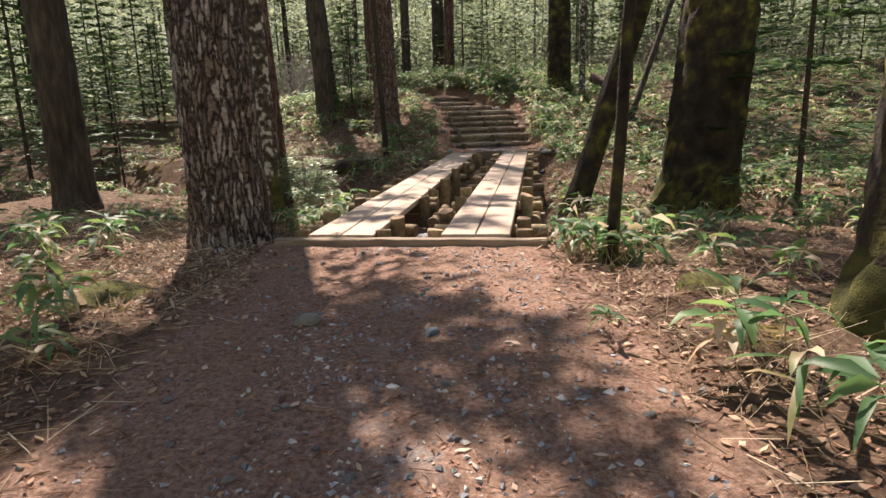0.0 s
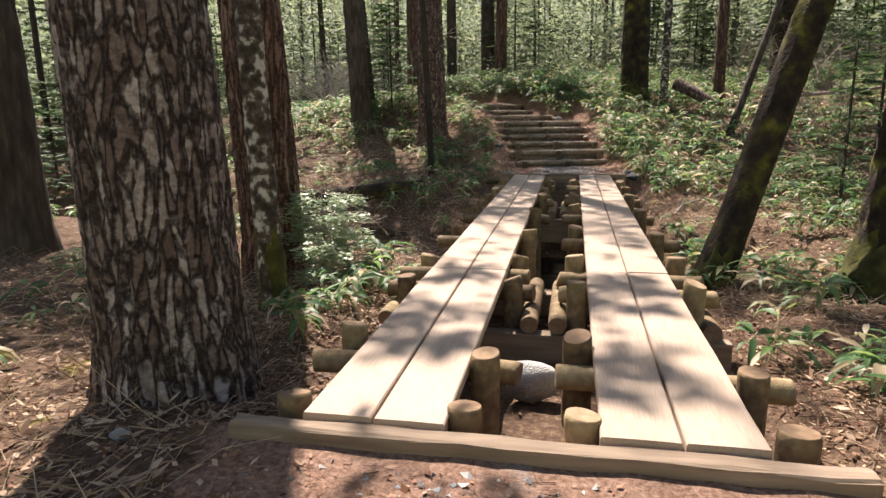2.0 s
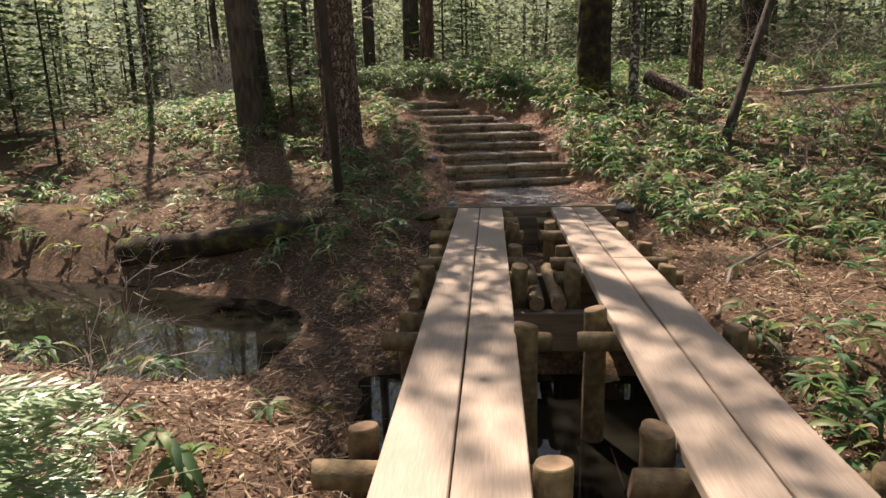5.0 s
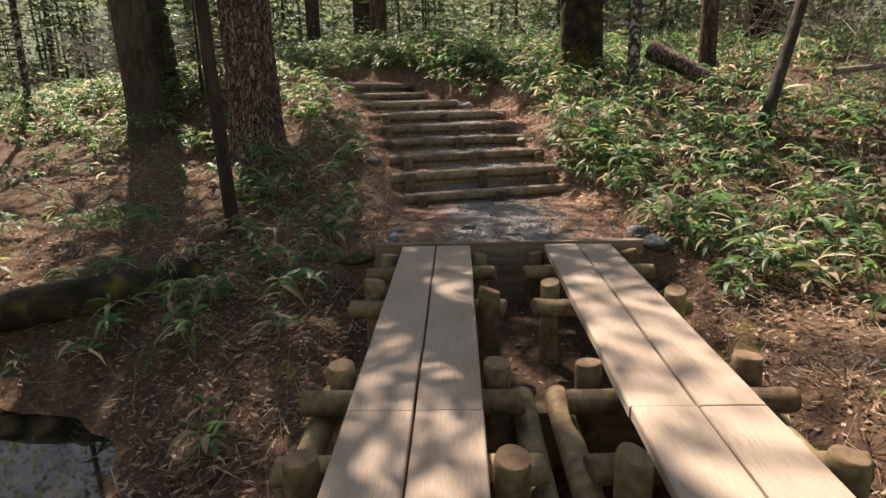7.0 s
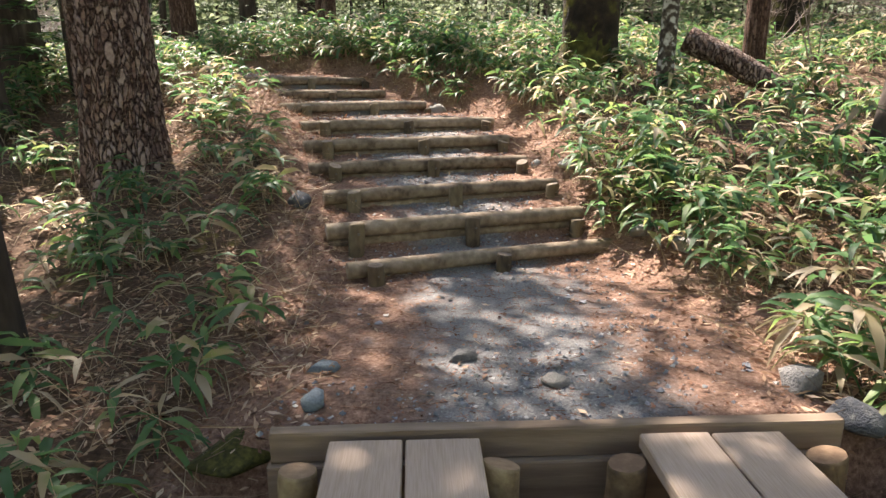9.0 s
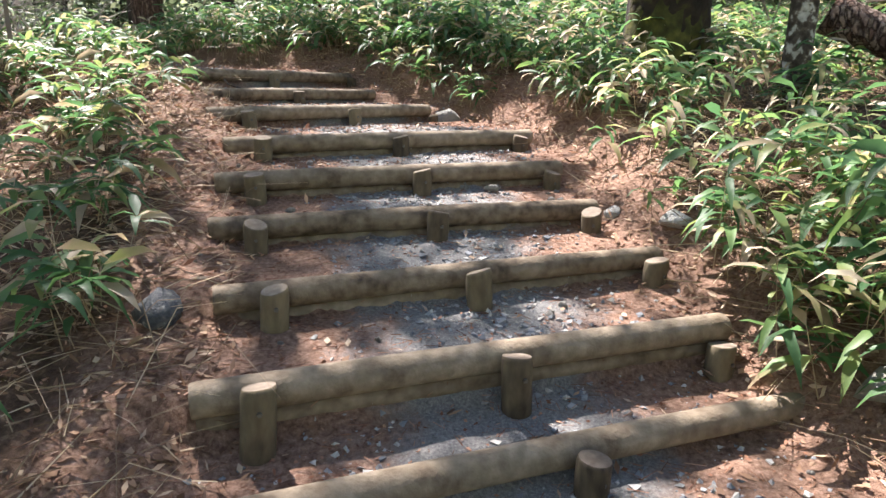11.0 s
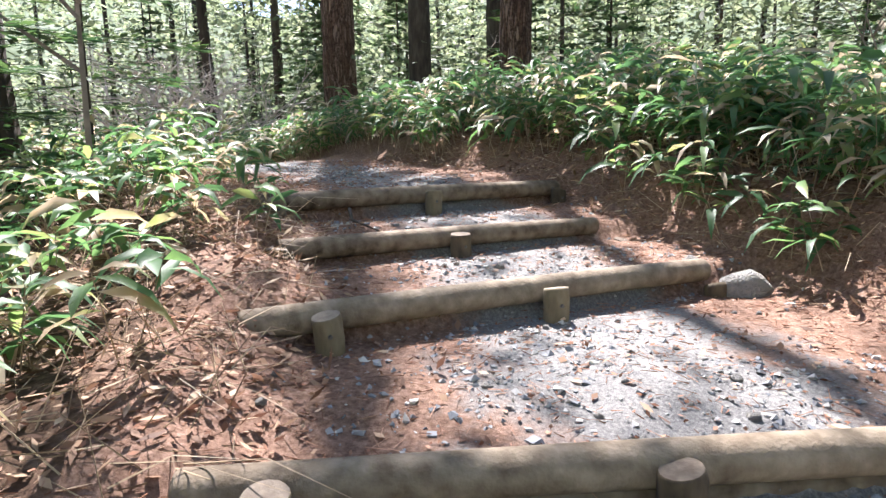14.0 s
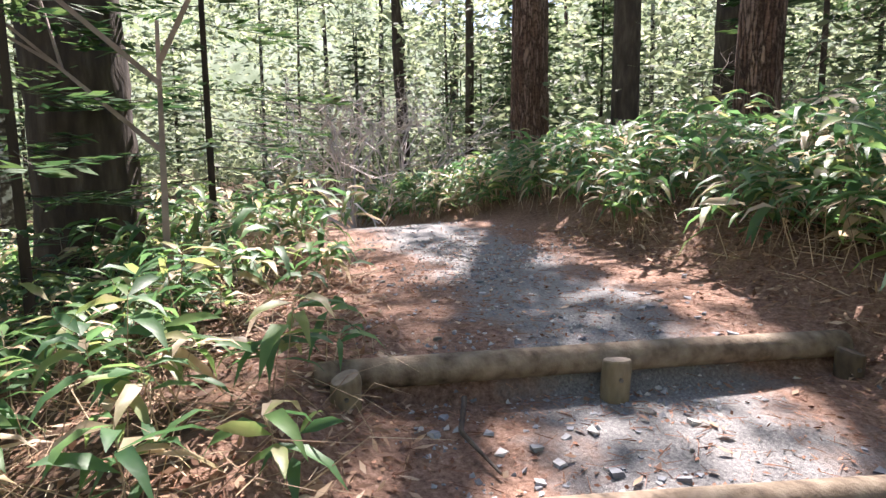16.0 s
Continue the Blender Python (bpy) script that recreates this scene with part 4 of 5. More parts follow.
# gaps in the leaf roof, by the sun flecks under them: x, y, radius
GAPS_LOW = [(-0.42, -1.2, 0.2), (0.35, -3.6, 0.35), (0.68, -3.45, 0.5), (-0.75, -3.5, 0.35), (1.65, -2.45, 0.35), (1.95, -2.8, 0.35), (1.87, -1.06, 0.35), (0.78, -0.4, 0.28), (-0.86, -0.47, 0.16), (-0.12, -1.8, 0.16),
            (0.38, -1.0, 0.22), (-1.95, -1.4, 0.3), (-1.4, -1.85, 0.3), (1.15, -1.4, 0.32), (2.0, -0.7, 0.3), (-2.1, 2.7, 0.6), (-2.1, 3.7, 0.8), (-1.9, 4.4, 0.5), (2.4, 5.0, 0.6), (3.2, 7.2, 0.7), (1.9, 7.8, 0.5), (2.3, 9.9, 0.6)]
GAPS_HIGH = [(3.2, 13.3, 0.7), (2.9, 16.1, 0.8), (2.0, 15.9, 0.5), (2.4, 14.6, 0.6), (3.8, 14.9, 0.7), (1.6, 17.3, 0.6), (1.0, 13.15, 0.25), (-3.9, 14.3, 0.35), (-6.6, 14.5, 0.7), (-0.9, 17.9, 0.35), (-0.4, 17.9, 0.3), (-1.9, 18.8, 0.25),
             (-4.4, 20.0, 0.35), (-3.4, 21.1, 0.4), (-2.1, 20.4, 0.35), (-5.8, 23.4, 0.7), (-10.6, 26.7, 1.2), (-3.6, 24.3, 0.7), (-2.3, 21.2, 0.4), (-1.0, 19.2, 0.3), (-4.1, 17.6, 0.6), (-1.7, 14.7, 0.2), (1.8, 20.0, 0.9), (0.5, 21.5, 0.9)]
GAPS_TOP = [(-1.0, 22.2, 1.2), (0.1, 20.2, 0.8), (1.3, 18.7, 0.7), (-6.5, 21.0, 1.2), (-8.5, 24.0, 1.5), (-5.2, 19.2, 0.7), (-3.2, 16.4, 0.5), (3.0, 18.5, 1.2), (5.5, 16.0, 1.5)]
TO_SUN = np.array([SUN_AZ.x * math.cos(SUN_EL), SUN_AZ.y * math.cos(SUN_EL), math.sin(SUN_EL)])


def clear_gaps(p):
    """Leaves that do not stand between the sun and one of the flecks."""
    q = p - TO_SUN[None] * ((p[:, 2] - np.interp(p[:, 1] - 0.65 * p[:, 2], [10, 14, 20], [0, 0.7, 1.8])) / TO_SUN[2])[:, None]
    wide = 0.75 + 0.6 * fractal(q[:, 0] * 3, q[:, 1] * 3, 6)
    keep = np.ones(len(p), bool)
    for x, y, r in GAPS_LOW + GAPS_HIGH + GAPS_TOP:
        keep &= np.hypot(q[:, 0] - x, q[:, 1] - y) > r * wide
    return p[keep]


# distant woods: sprays of leaves from 20 m off outwards, all round
rng = np.random.default_rng(5)
cen = []
while len(cen) < 6200:
    a, r = rng.uniform(0, 6.283), 19 + 40 * rng.random() ** 1.3
    if rng.random() < 0.6:
        a = rng.normal(1.75, 0.75)
    x, y = -1 + r * math.cos(a), 8 + r * math.sin(a)
    if -13.5 < x < 4 and y < 27.5:
        continue
    d, _, _ = trail(np.array(x), np.array(y))
    if d < 2.5 and r < 32:
        continue
    cen.append((x, y, height_at(x, y) + 0.2 + rng.uniform(0, 1) ** 1.5 * 14))
cen = np.array(cen)
per = 36
ctr = np.repeat(cen, per, 0)
n = len(ctr)
pos = ctr + rng.normal(0, 1, (n, 3)) * np.array([1.0, 1.0, 0.2])
v, f = flakes(pos, rng.normal(0, 1, (n, 3)) * np.array([1, 1, 0.35]), np.array([0, 0, 1.0])[None] + rng.normal(0, 0.6, (n, 3)), (0.4 + np.hypot(pos[:, 0], pos[:, 1] - 8) / 40) * rng.uniform(0.14, 0.42, n), (0.4 + np.hypot(pos[:, 0], pos[:, 1] - 8) / 40) * rng.uniform(0.06, 0.18, n))
tagged(new("far_woods", mesh_from("far_woods", v, f, FARLEAF)), "sunlit yellow-green foliage of distant woods", "foliage", kind="stuff")

# added wooded ridge beyond, closing the view; sunlit haze painted pale and glowing
ang = np.linspace(0, 6.283, 97)[:-1]
rows = []
for k, (r, zz) in enumerate(((82, 0.0), (84, 12), (88, 24))):
    bump_z = zz + (3 * np.sin(ang * 5) + 2 * np.sin(ang * 11 + 1) + 1.2 * np.sin(ang * 23)) * (k / 2)
    rows.append(np.stack([r * np.cos(ang), 8 + r * np.sin(ang), bump_z], -1))
k = np.arange(96 * 3).reshape(3, 96)
q = np.stack([k[:-1], np.roll(k[:-1], -1, 1), np.roll(k[1:], -1, 1), k[1:]], -1).reshape(-1, 4)
RIDGE = material("glowing_ridge_haze", [(0.3, (0.22, 0.26, 0.14)), (0.5, (0.38, 0.42, 0.26)), (0.7, (0.6, 0.62, 0.46))], scale=0.9, rough=0.9, bump=0, big=0.08)
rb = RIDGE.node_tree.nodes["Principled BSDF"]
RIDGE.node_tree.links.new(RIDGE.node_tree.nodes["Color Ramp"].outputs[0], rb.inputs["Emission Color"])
# emission stands in for sunlight on the distant woods
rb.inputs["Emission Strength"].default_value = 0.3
tagged(new("backdrop", mesh_from("backdrop", np.concatenate(rows), q, RIDGE, True)), "glowing backdrop painted as a hazy sunlit wooded ridge in the distance", "backdrop", kind="structure")

# thin unseen canopy of broad leaves on the trees' tops, placed to dapple the sun
rng = np.random.default_rng(15)
cen = np.stack([rng.uniform(-22, 14, 480), rng.uniform(-2, 42, 480), rng.uniform(8, 16, 480)], -1)
thin = (cen[:, 0] > -11) & (cen[:, 0] < 1) & (cen[:, 1] > 20.5) & (cen[:, 1] < 34) & (rng.random(480) < 0.8)
thin |= (cen[:, 0] > -8) & (cen[:, 0] < 0.5) & (cen[:, 1] > 10) & (cen[:, 1] < 15.2) & (rng.random(480) < 0.6)
thin |= (cen[:, 0] < -1) & (cen[:, 1] > 25) & (rng.random(480) < 0.85)
cen = cen[~thin]
# fuller unseen clumps above the firs left of the steps, added to shade the landing
full = np.stack([rng.normal(-4.8, 1.8, 130), rng.normal(18.9, 1.5, 130), rng.uniform(9.5, 14, 130)], -1)
# extra unseen clumps that break up a trunk's shadow on the upper path
some = np.stack([rng.uniform(-7.5, -3.0, 16), rng.uniform(23.5, 28.5, 16), rng.uniform(9, 13, 16)], -1)
cen = np.concatenate([cen, full, some])
per = 40
ctr = np.repeat(cen, per, 0)
pos = ctr + rng.normal(0, 1, (len(ctr), 3)) * np.array([0.9, 0.9, 0.35])
# unseen close clumps added to shade the near path, walkway, banks and upper path
SHADE = [(-0.6, 0.9, 0.5), (0.65, 1.7, 0.5), (-0.55, 2.1, 0.3), (0.6, 0.35, 0.35), (0.5, 15.7, 0.3), (3.4, -1.8, 0.6), (-2.7, 19.3, 0.6), (-3.4, 20.3, 0.5), (-4.1, 1.7, 1.1), (-5.0, 3.2, 1.4), (-4.6, 0.2, 1.2), (-6.5, 1.5, 1.5), (3.3, 1.0, 1.0), (2.7, 2.5, 0.7), (3.2, -0.6, 0.7), (-0.2, -2.4, 0.8), (0.8, -2.2, 0.75), (0.15, -1.6, 0.5), (1.2, -3.0, 0.5), (-0.6, -2.9, 0.6), (-1.3, -2.6, 0.7), (0.7, 9.9, 0.6), (-0.6, 10.0, 0.7), (-3.3, 12.3, 1.0), (-2.4, 14.6, 0.6),
         (-3.0, 9.6, 1.0), (-2.2, 11.2, 1.0), (-2.6, 13.6, 0.8)]
over = []
for gx0, gy0, r in SHADE:
    n = int(190 * r * r * 3.14)
    ang, rad = rng.uniform(0, 6.283, n), r * np.sqrt(rng.random(n)) * rng.uniform(0.8, 1.15, n)
    up = rng.uniform(9.5, 12.5, n)
    foot = np.stack([gx0 + rad * np.cos(ang), gy0 + rad * np.sin(ang), np.full(n, height_at(gx0, gy0))], -1)
    over.append(foot + TO_SUN[None] * (up / TO_SUN[2])[:, None])
pos = clear_gaps(np.concatenate([pos] + over))
n = len(pos)
v, f = flakes(pos, rng.normal(0, 1, (n, 3)) * np.array([1, 1, 0.3]), np.array([0, 0, 1.0])[None] + rng.normal(0, 0.4, (n, 3)), rng.uniform(0.12, 0.26, n), rng.uniform(0.07, 0.15, n))
tagged(new("canopy_foliage", mesh_from("canopy_foliage", v, f, FARLEAF)), "thin unseen leaf canopy over the path, placed to dapple it with shade", "foliage", kind="stuff")


# ---- dwarf bamboo ----
def bamboo_arrays(places, rng, tall=(0.22, 0.58), per=(5, 9), leaf=(0.18, 0.31)):
    """Stems with a fan of long drooping leaves near the top."""
    sa, sb, pos, way, ln, wd, dr = [], [], [], [], [], [], []
    for x, y, z, size in places:
        for _ in range(rng.integers(1, 4)):
            h = rng.uniform(*tall) * size
            az = rng.uniform(0, 6.283)
            foot = np.array([x + rng.normal(0, 0.06), y + rng.normal(0, 0.06), z - 0.03])
            tip = foot + np.array([math.cos(az) * h * 0.35, math.sin(az) * h * 0.35, h])
            sa.append(foot)
            sb.append(tip)
            k = rng.integers(*per)
            for j in range(k):
                s = 1 - 0.4 * rng.random() ** 2
                a2 = az + j * 2.4 + rng.normal(0, 0.5)
                pos.append(foot + (tip - foot) * s)
                way.append((math.cos(a2), math.sin(a2), rng.uniform(0.0, 0.75)))
                l = rng.uniform(*leaf) * (0.7 + 0.3 * size)
                ln.append(l)
                wd.append(l * rng.uniform(0.17, 0.25))
                dr.append(rng.uniform(0.2, 0.95))
    bv, bf = blades(np.array(pos), np.array(way, float), np.array(ln), np.array(wd), np.array(dr), rng=rng)
    sv, sf = strands(np.array(sa), np.array(sb), np.full(len(sa), 0.0035))
    return bv, bf, sv, sf


rng = np.random.default_rng(3)
cx, cy = rng.uniform(-12, 12, 40000), rng.uniform(-3, 34, 40000)
cd, ch, cs = trail(cx, cy)
cz = land(cx, cy)
margin = np.where(cy > 18, 0.1, np.where(cy > 11, 0.16, 0.5))
free = (cd > ch + margin) & ~((cy > 0) & (cy < 10.7) & (np.abs(cx) < 1.55)) & (cz > wz + 0.12)
dens = np.full(len(cx), 0.22)
dens = np.where(cy > 9.5, np.where(cd < 5.5, 0.95, 0.6), dens)
dens = np.where((cx < -1) & (cy > 6) & (cy < 12.5), 0.4, dens)
dens = np.where((cy > 9.5) & (cy < 17) & (cx < -3.5), 0.22, dens)
dens = np.where((cy > 4) & (cy <= 9.5) & (cx > 1.5), 0.6, dens)
dens = np.where(cy < 0, 0.1, dens)
dens = np.where((cx < 0) & (cy > -1) & (cy < 6), 0.1, dens)
dens = np.where((cs > 0) & (cy > 10.5) & (cd < ch + 1.1), dens * 0.32, dens)
dens = np.where((cs < 0) & (cy > 13.5) & (cd < ch + 1.2), dens * 1.9, dens)
dens = np.where((cx > 1.5) & (cy > 9.5) & (cy < 17.5) & (cd > ch + 1.2), dens * 0.7, dens)
patch = smooth(0.36, 0.6, fractal(cx * 0.45, cy * 0.45, 31) + 0.09)
patch = np.where((cy > 17.5) & (cd < 4.5), 1.0, np.where(cy > 11.5, np.maximum(patch, 0.45), patch))
free &= rng.random(len(cx)) < dens * patch * 0.36
size = (rng.uniform(0.55, 1.0, len(cx)) + 0.45 * smooth(17.5, 20, cy) * (cd < 5) + 0.15 * (cx > 1) * (cy > 9)) * np.where(cy < 10, 0.8, 1) * np.where((cx < 0) & (cy > 10) & (cy < 15), 0.75, 1)
places = np.stack([cx, cy, cz, size], -1)[free]
bv, bf, sv, sf = bamboo_arrays(places, rng)
tagged(new("bamboo_grass", mesh_from("bamboo_grass", bv, bf, BAMBOO, True)), "dense undergrowth of dwarf bamboo leaves covering the slopes", "undergrowth", kind="stuff")
tagged(new("bamboo_stems", mesh_from("bamboo_stems", sv, sf, STRAW)), "thin straw-coloured stems of the dwarf bamboo", "undergrowth", kind="stuff")

PLANTS = []
for k in range(5):
    r2 = np.random.default_rng(70 + k)
    pv, pf, qv, qf = bamboo_arrays([(0, 0, 0, 1.0)] * (1 if k < 2 else 2), r2, (0.2, 0.42), (6, 9), (0.2, 0.3))
    PLANTS.append((mesh_from("leaves", pv, pf, BAMBOO, True), mesh_from("stems", qv, qf, STRAW)))
SPOTS = [(1.62, -0.52), (1.4, -0.35), (1.55, -0.1), (1.95, -0.35), (2.05, -2.5), (2.2, -3.15), (2.45, -2.95), (1.75, 0.2), (2.1, 0.75), (2.5, 0.9), (2.8, 1.3), (1.9, 1.3), (2.3, 1.7), (1.6, 2.0), (-2.95, 0.25), (-3.5, 0.1), (-3.2, -0.5), (-1.7, 3.1), (-1.5, 3.6),
         (-1.8, 3.9), (-1.45, 2.7), (1.75, 5.6), (1.9, 6.3), (1.7, 6.9), (2.2, 6.6), (-1.8, 10.1), (-2.2, 10.6), (-2.6, 10.2), (-1.75, 11.4), (-1.9, 12.2), (-2.05, 12.95), (-1.9, 13.5), (-2.3, 13.9),
         (-2.2, 14.5), (-1.82, 13.1), (-1.9, 13.75), (-2.02, 14.25), (-2.2, 14.85), (-2.25, 15.5), (-2.5, 16.25), (-2.85, 16.95), (-3.05, 17.2), (-2.45, 14.9), (-2.7, 15.5), (-2.5, 15.9), (-3.1, 15.9), (-3.5, 16.5), (-3.9, 17.0), (-4.0, 17.7), (-4.2, 18.4), (-3.75, 18.6), (-4.3, 19.1), (-3.2, 16.2), (-2.9, 16.1), (-2.75, 16.5), (-3.15, 16.8), (-3.25, 17.35), (-3.6, 17.5), (-3.4, 17.9), (0.75, 18.6), (0.45, 19.0), (1.0, 18.0), (0.2, 19.6), (-0.1, 20.1), (1.5, 12.2), (1.7, 11.6), (1.75, 10.9)]
SPOTS = [q for i, q in enumerate(SPOTS) if i % 2 or not (q[0] < -1.7 and q[1] > 13)]
for i, (x, y) in enumerate(SPOTS):
    p = thing("bamboo_grass_plant", pose(x, y, height_at(x, y), 0, 0, i * 77), "dwarf bamboo plant with broad drooping green leaves", "plant", "dwarf bamboo by the path")
    tagged(part("foliage", PLANTS[i % 5][0], p), kind="stuff")
    tagged(part("stalk", PLANTS[i % 5][1], p), kind="stuff")

p = thing("bamboo_grass_plant", pose(1.5, -2.15, height_at(1.5, -2.15)) @ Matrix.Scale(0.5, 4), "small dwarf bamboo sprout with a few leaves", "plant", "dwarf bamboo by the path")
tagged(part("foliage", PLANTS[0][0], p), kind="stuff")
tagged(part("stalk", PLANTS[0][1], p), kind="stuff")

# ---- litter on the floor ----
rng = np.random.default_rng(8)


def scatter(n, xlo, xhi, ylo, yhi, keep):
    x, y = rng.uniform(xlo, xhi, n), rng.uniform(ylo, yhi, n)
    d, half, _ = trail(x, y)
    z = land(x, y)
    ok = keep(x, y, d, half, z)
    return np.stack([x, y, z], -1)[ok]


off_deck = lambda x, y: ~((y > -0.2) & (y < 10.75) & (np.abs(x) < 1.3))
# dry leaves
p = scatter(85000, -6, 6, -6, 22, lambda x, y, d, h, z: (z > wz + 0.02) & (rng.random(len(x)) < np.where(d < h, 0.12, 0.8)) & ~((np.abs(x) < 1.25) & (np.abs(y + 0.05) < 0.15)))
n = len(p)
v, f = flakes(p + np.array([0, 0, 0.012]), rng.normal(0, 1, (n, 3)) * np.array([1, 1, 0.25]), np.array([0, 0, 1.0])[None] + rng.normal(0, 0.3, (n, 3)), rng.uniform(0.03, 0.085, n), rng.uniform(0.012, 0.035, n))
tagged(new("leaf_litter", mesh_from("leaf_litter", v, f, LITTER)), "brown dry leaves lying over the forest floor", "litter", kind="stuff")
# shed leaves and sheaths thick along the banks
p = scatter(90000, -5, 4.5, -2, 22, lambda x, y, d, h, z: (d > h - 0.15) & (d < h + 1.9) & (z > wz + 0.02) & off_deck(x, y) & (rng.random(len(x)) < np.where(y > 10.5, 0.8, np.where(x < 0, 0.8, 0.45))))
n = len(p)
v, f = flakes(p + np.array([0, 0, 0.018]), rng.normal(0, 1, (n, 3)) * np.array([1, 1, 0.35]), np.array([0, 0, 1.0])[None] + rng.normal(0, 0.55, (n, 3)), rng.uniform(0.025, 0.11, n), rng.uniform(0.008, 0.03, n))
tagged(new("bank_litter", mesh_from("bank_litter", v, f, LITTER)), "shed dry leaves and sheaths thick along the banks", "litter", kind="stuff")
# needles and twigs
p = scatter(75000, -5, 4, -6, 22, lambda x, y, d, h, z: (d < h + 0.6) & off_deck(x, y) & (rng.random(len(x)) < 0.8))
n = len(p)
w = rng.normal(0, 1, (n, 3)) * np.array([1, 1, 0.1])
w /= np.linalg.norm(w, axis=1)[:, None]
a = p + np.array([0, 0, 0.006])
v, f = strands(a, a + w * rng.uniform(0.025, 0.09, n)[:, None], rng.uniform(0.0012, 0.0026, n))
tagged(new("fallen_needles", mesh_from("fallen_needles", v, f, NEEDLES)), "reddish fallen needles and bark crumbs on the path", "litter", kind="stuff")
# bark chips
p = scatter(60000, -5, 4, -6, 22, lambda x, y, d, h, z: (d < h + 0.8) & off_deck(x, y))
n = len(p)
v, f = flakes(p + np.array([0, 0, 0.007]), rng.normal(0, 1, (n, 3)) * np.array([1, 1, 0.3]), np.array([0, 0, 1.0])[None] + rng.normal(0, 0.45, (n, 3)), rng.uniform(0.01, 0.035, n), rng.uniform(0.006, 0.02, n))
tagged(new("bark_chips", mesh_from("bark_chips", v, f, NEEDLES)), "small reddish-brown bark chips and cone scales on the path", "litter", kind="stuff")
# dry stems and twigs
p = scatter(40000, -8, 8, -5, 22, lambda x, y, d, h, z: (d > h) & (z > wz) & off_deck(x, y) & (np.where(d < h + 1.6, 0.9, 0.35) > rng.random(len(x))))
n = len(p)
w = rng.normal(0, 1, (n, 3)) * np.array([1, 1, 0.25])
w[:, 2] = np.abs(w[:, 2])
w /= np.linalg.norm(w, axis=1)[:, None]
a = p + np.array([0, 0, 0.01])
v, f = strands(a, a + w * rng.uniform(0.08, 0.35, n)[:, None], rng.uniform(0.0015, 0.004, n))
tagged(new("dry_stems", mesh_from("dry_stems", v, f, STRAW)), "tangle of dry bamboo stems and twigs on the banks", "litter", kind="stuff")
# arched dry canes lying over the banks
p = scatter(26000, -6, 6, -3, 22, lambda x, y, d, h, z: (d > h + 0.1) & (z > wz + 0.05) & off_deck(x, y) & (rng.random(len(x)) < np.where(d < h + 1.5, 0.6, 0.18) * np.where(y > 10.5, 1, np.where((x < -1.2) & (y > 0.6) & (y < 5.5), 1.6, 0.6))))
n = len(p)
az, ln, rise = rng.uniform(0, 6.283, n), rng.uniform(0.2, 0.65, n), rng.uniform(0.05, 0.5, n)
w = np.stack([np.cos(az), np.sin(az), np.zeros(n)], -1)
mid = p + w * (ln * 0.5)[:, None] + np.array([0, 0, 1.0]) * (ln * rise)[:, None]
end = p + w * ln[:, None] + np.array([0, 0, 1.0]) * (ln * rise * rng.uniform(0.2, 1.1, n))[:, None]
thick = rng.uniform(0.0018, 0.0036, n)
v, f = strands(np.concatenate([p, mid]), np.concatenate([mid, end]), np.concatenate([thick, thick * 0.6]))
tagged(new("dry_canes", mesh_from("dry_canes", v, f, STRAW)), "arched dry bamboo canes lying over the banks", "litter", kind="stuff")
# coarse broken stone on the treads and landing
p = scatter(60000, -6, 3.5, -5, 21, lambda x, y, d, h, z: (d < h) & off_deck(x, y) & (rng.random(len(x)) < np.where(y < 0, 0.06, 0.42) * np.clip(1.1 - d / h, 0.08, 1) * smooth(0.42, 0.62, fractal(x * 1.7, y * 1.7, 14))))
n = len(p)
cube = np.array([[a, b, c] for a in (-1, 1) for b in (-1, 1) for c in (-0.45, 0.45)], float)
six = np.array([[0, 1, 3, 2], [4, 6, 7, 5], [0, 4, 5, 1], [2, 3, 7, 6], [0, 2, 6, 4], [1, 5, 7, 3]])
turn = rng.uniform(0, 6.283, n)
vv = cube[None] * (1 + rng.normal(0, 0.1, (n, 8, 3))) * rng.uniform(0.55, 1.1, (n, 1, 3)) + rng.normal(0, 0.22, (n, 8, 3))
vv = np.stack([vv[..., 0] * np.cos(turn)[:, None] - vv[..., 1] * np.sin(turn)[:, None], vv[..., 0] * np.sin(turn)[:, None] + vv[..., 1] * np.cos(turn)[:, None], vv[..., 2]], -1)
size = 0.008 + 0.015 * rng.random(n) ** 2
v = (p[:, None] + vv * size[:, None, None] + np.array([0, 0, 0.15]) * size[:, None, None]).reshape(-1, 3)
f = (np.arange(n)[:, None, None] * 8 + six[None]).reshape(-1, 4)
tagged(new("broken_stone", mesh_from("broken_stone", v, f, GRAVEL)), "blue-grey and pale broken stones strewn on the treads", "gravel", kind="stuff")
# crushed stone on the path
p = scatter(190000, -6, 3.5, -6, 23, lambda x, y, d, h, z: (d < h + 0.1) & off_deck(x, y) & (rng.random(len(x)) < np.clip(1.15 - d / h, 0.05, 1) * smooth(0.34, 0.6, fractal(x * 1.3, y * 1.3, 4)) * np.where(y < 0, 0.85, 1)))
n = len(p)
unit = np.array([[1, 0, 0], [0, 1, 0], [-1, 0, 0], [0, -1, 0], [0, 0, 0.7], [0, 0, -0.7]], float)
tri = np.array([[0, 1, 4], [1, 2, 4], [2, 3, 4], [3, 0, 4], [1, 0, 5], [2, 1, 5], [3, 2, 5], [0, 3, 5]])
size = 0.005 + 0.014 * rng.random(n) ** 2.6
vv = unit[None] * (1 + rng.normal(0, 0.28, (n, 6, 3)))
vv = vv + rng.normal(0, 0.25, (n, 6, 3))
v = (p[:, None] + vv * size[:, None, None] + np.array([0, 0, 0.2]) * size[:, None, None]).reshape(-1, 3)
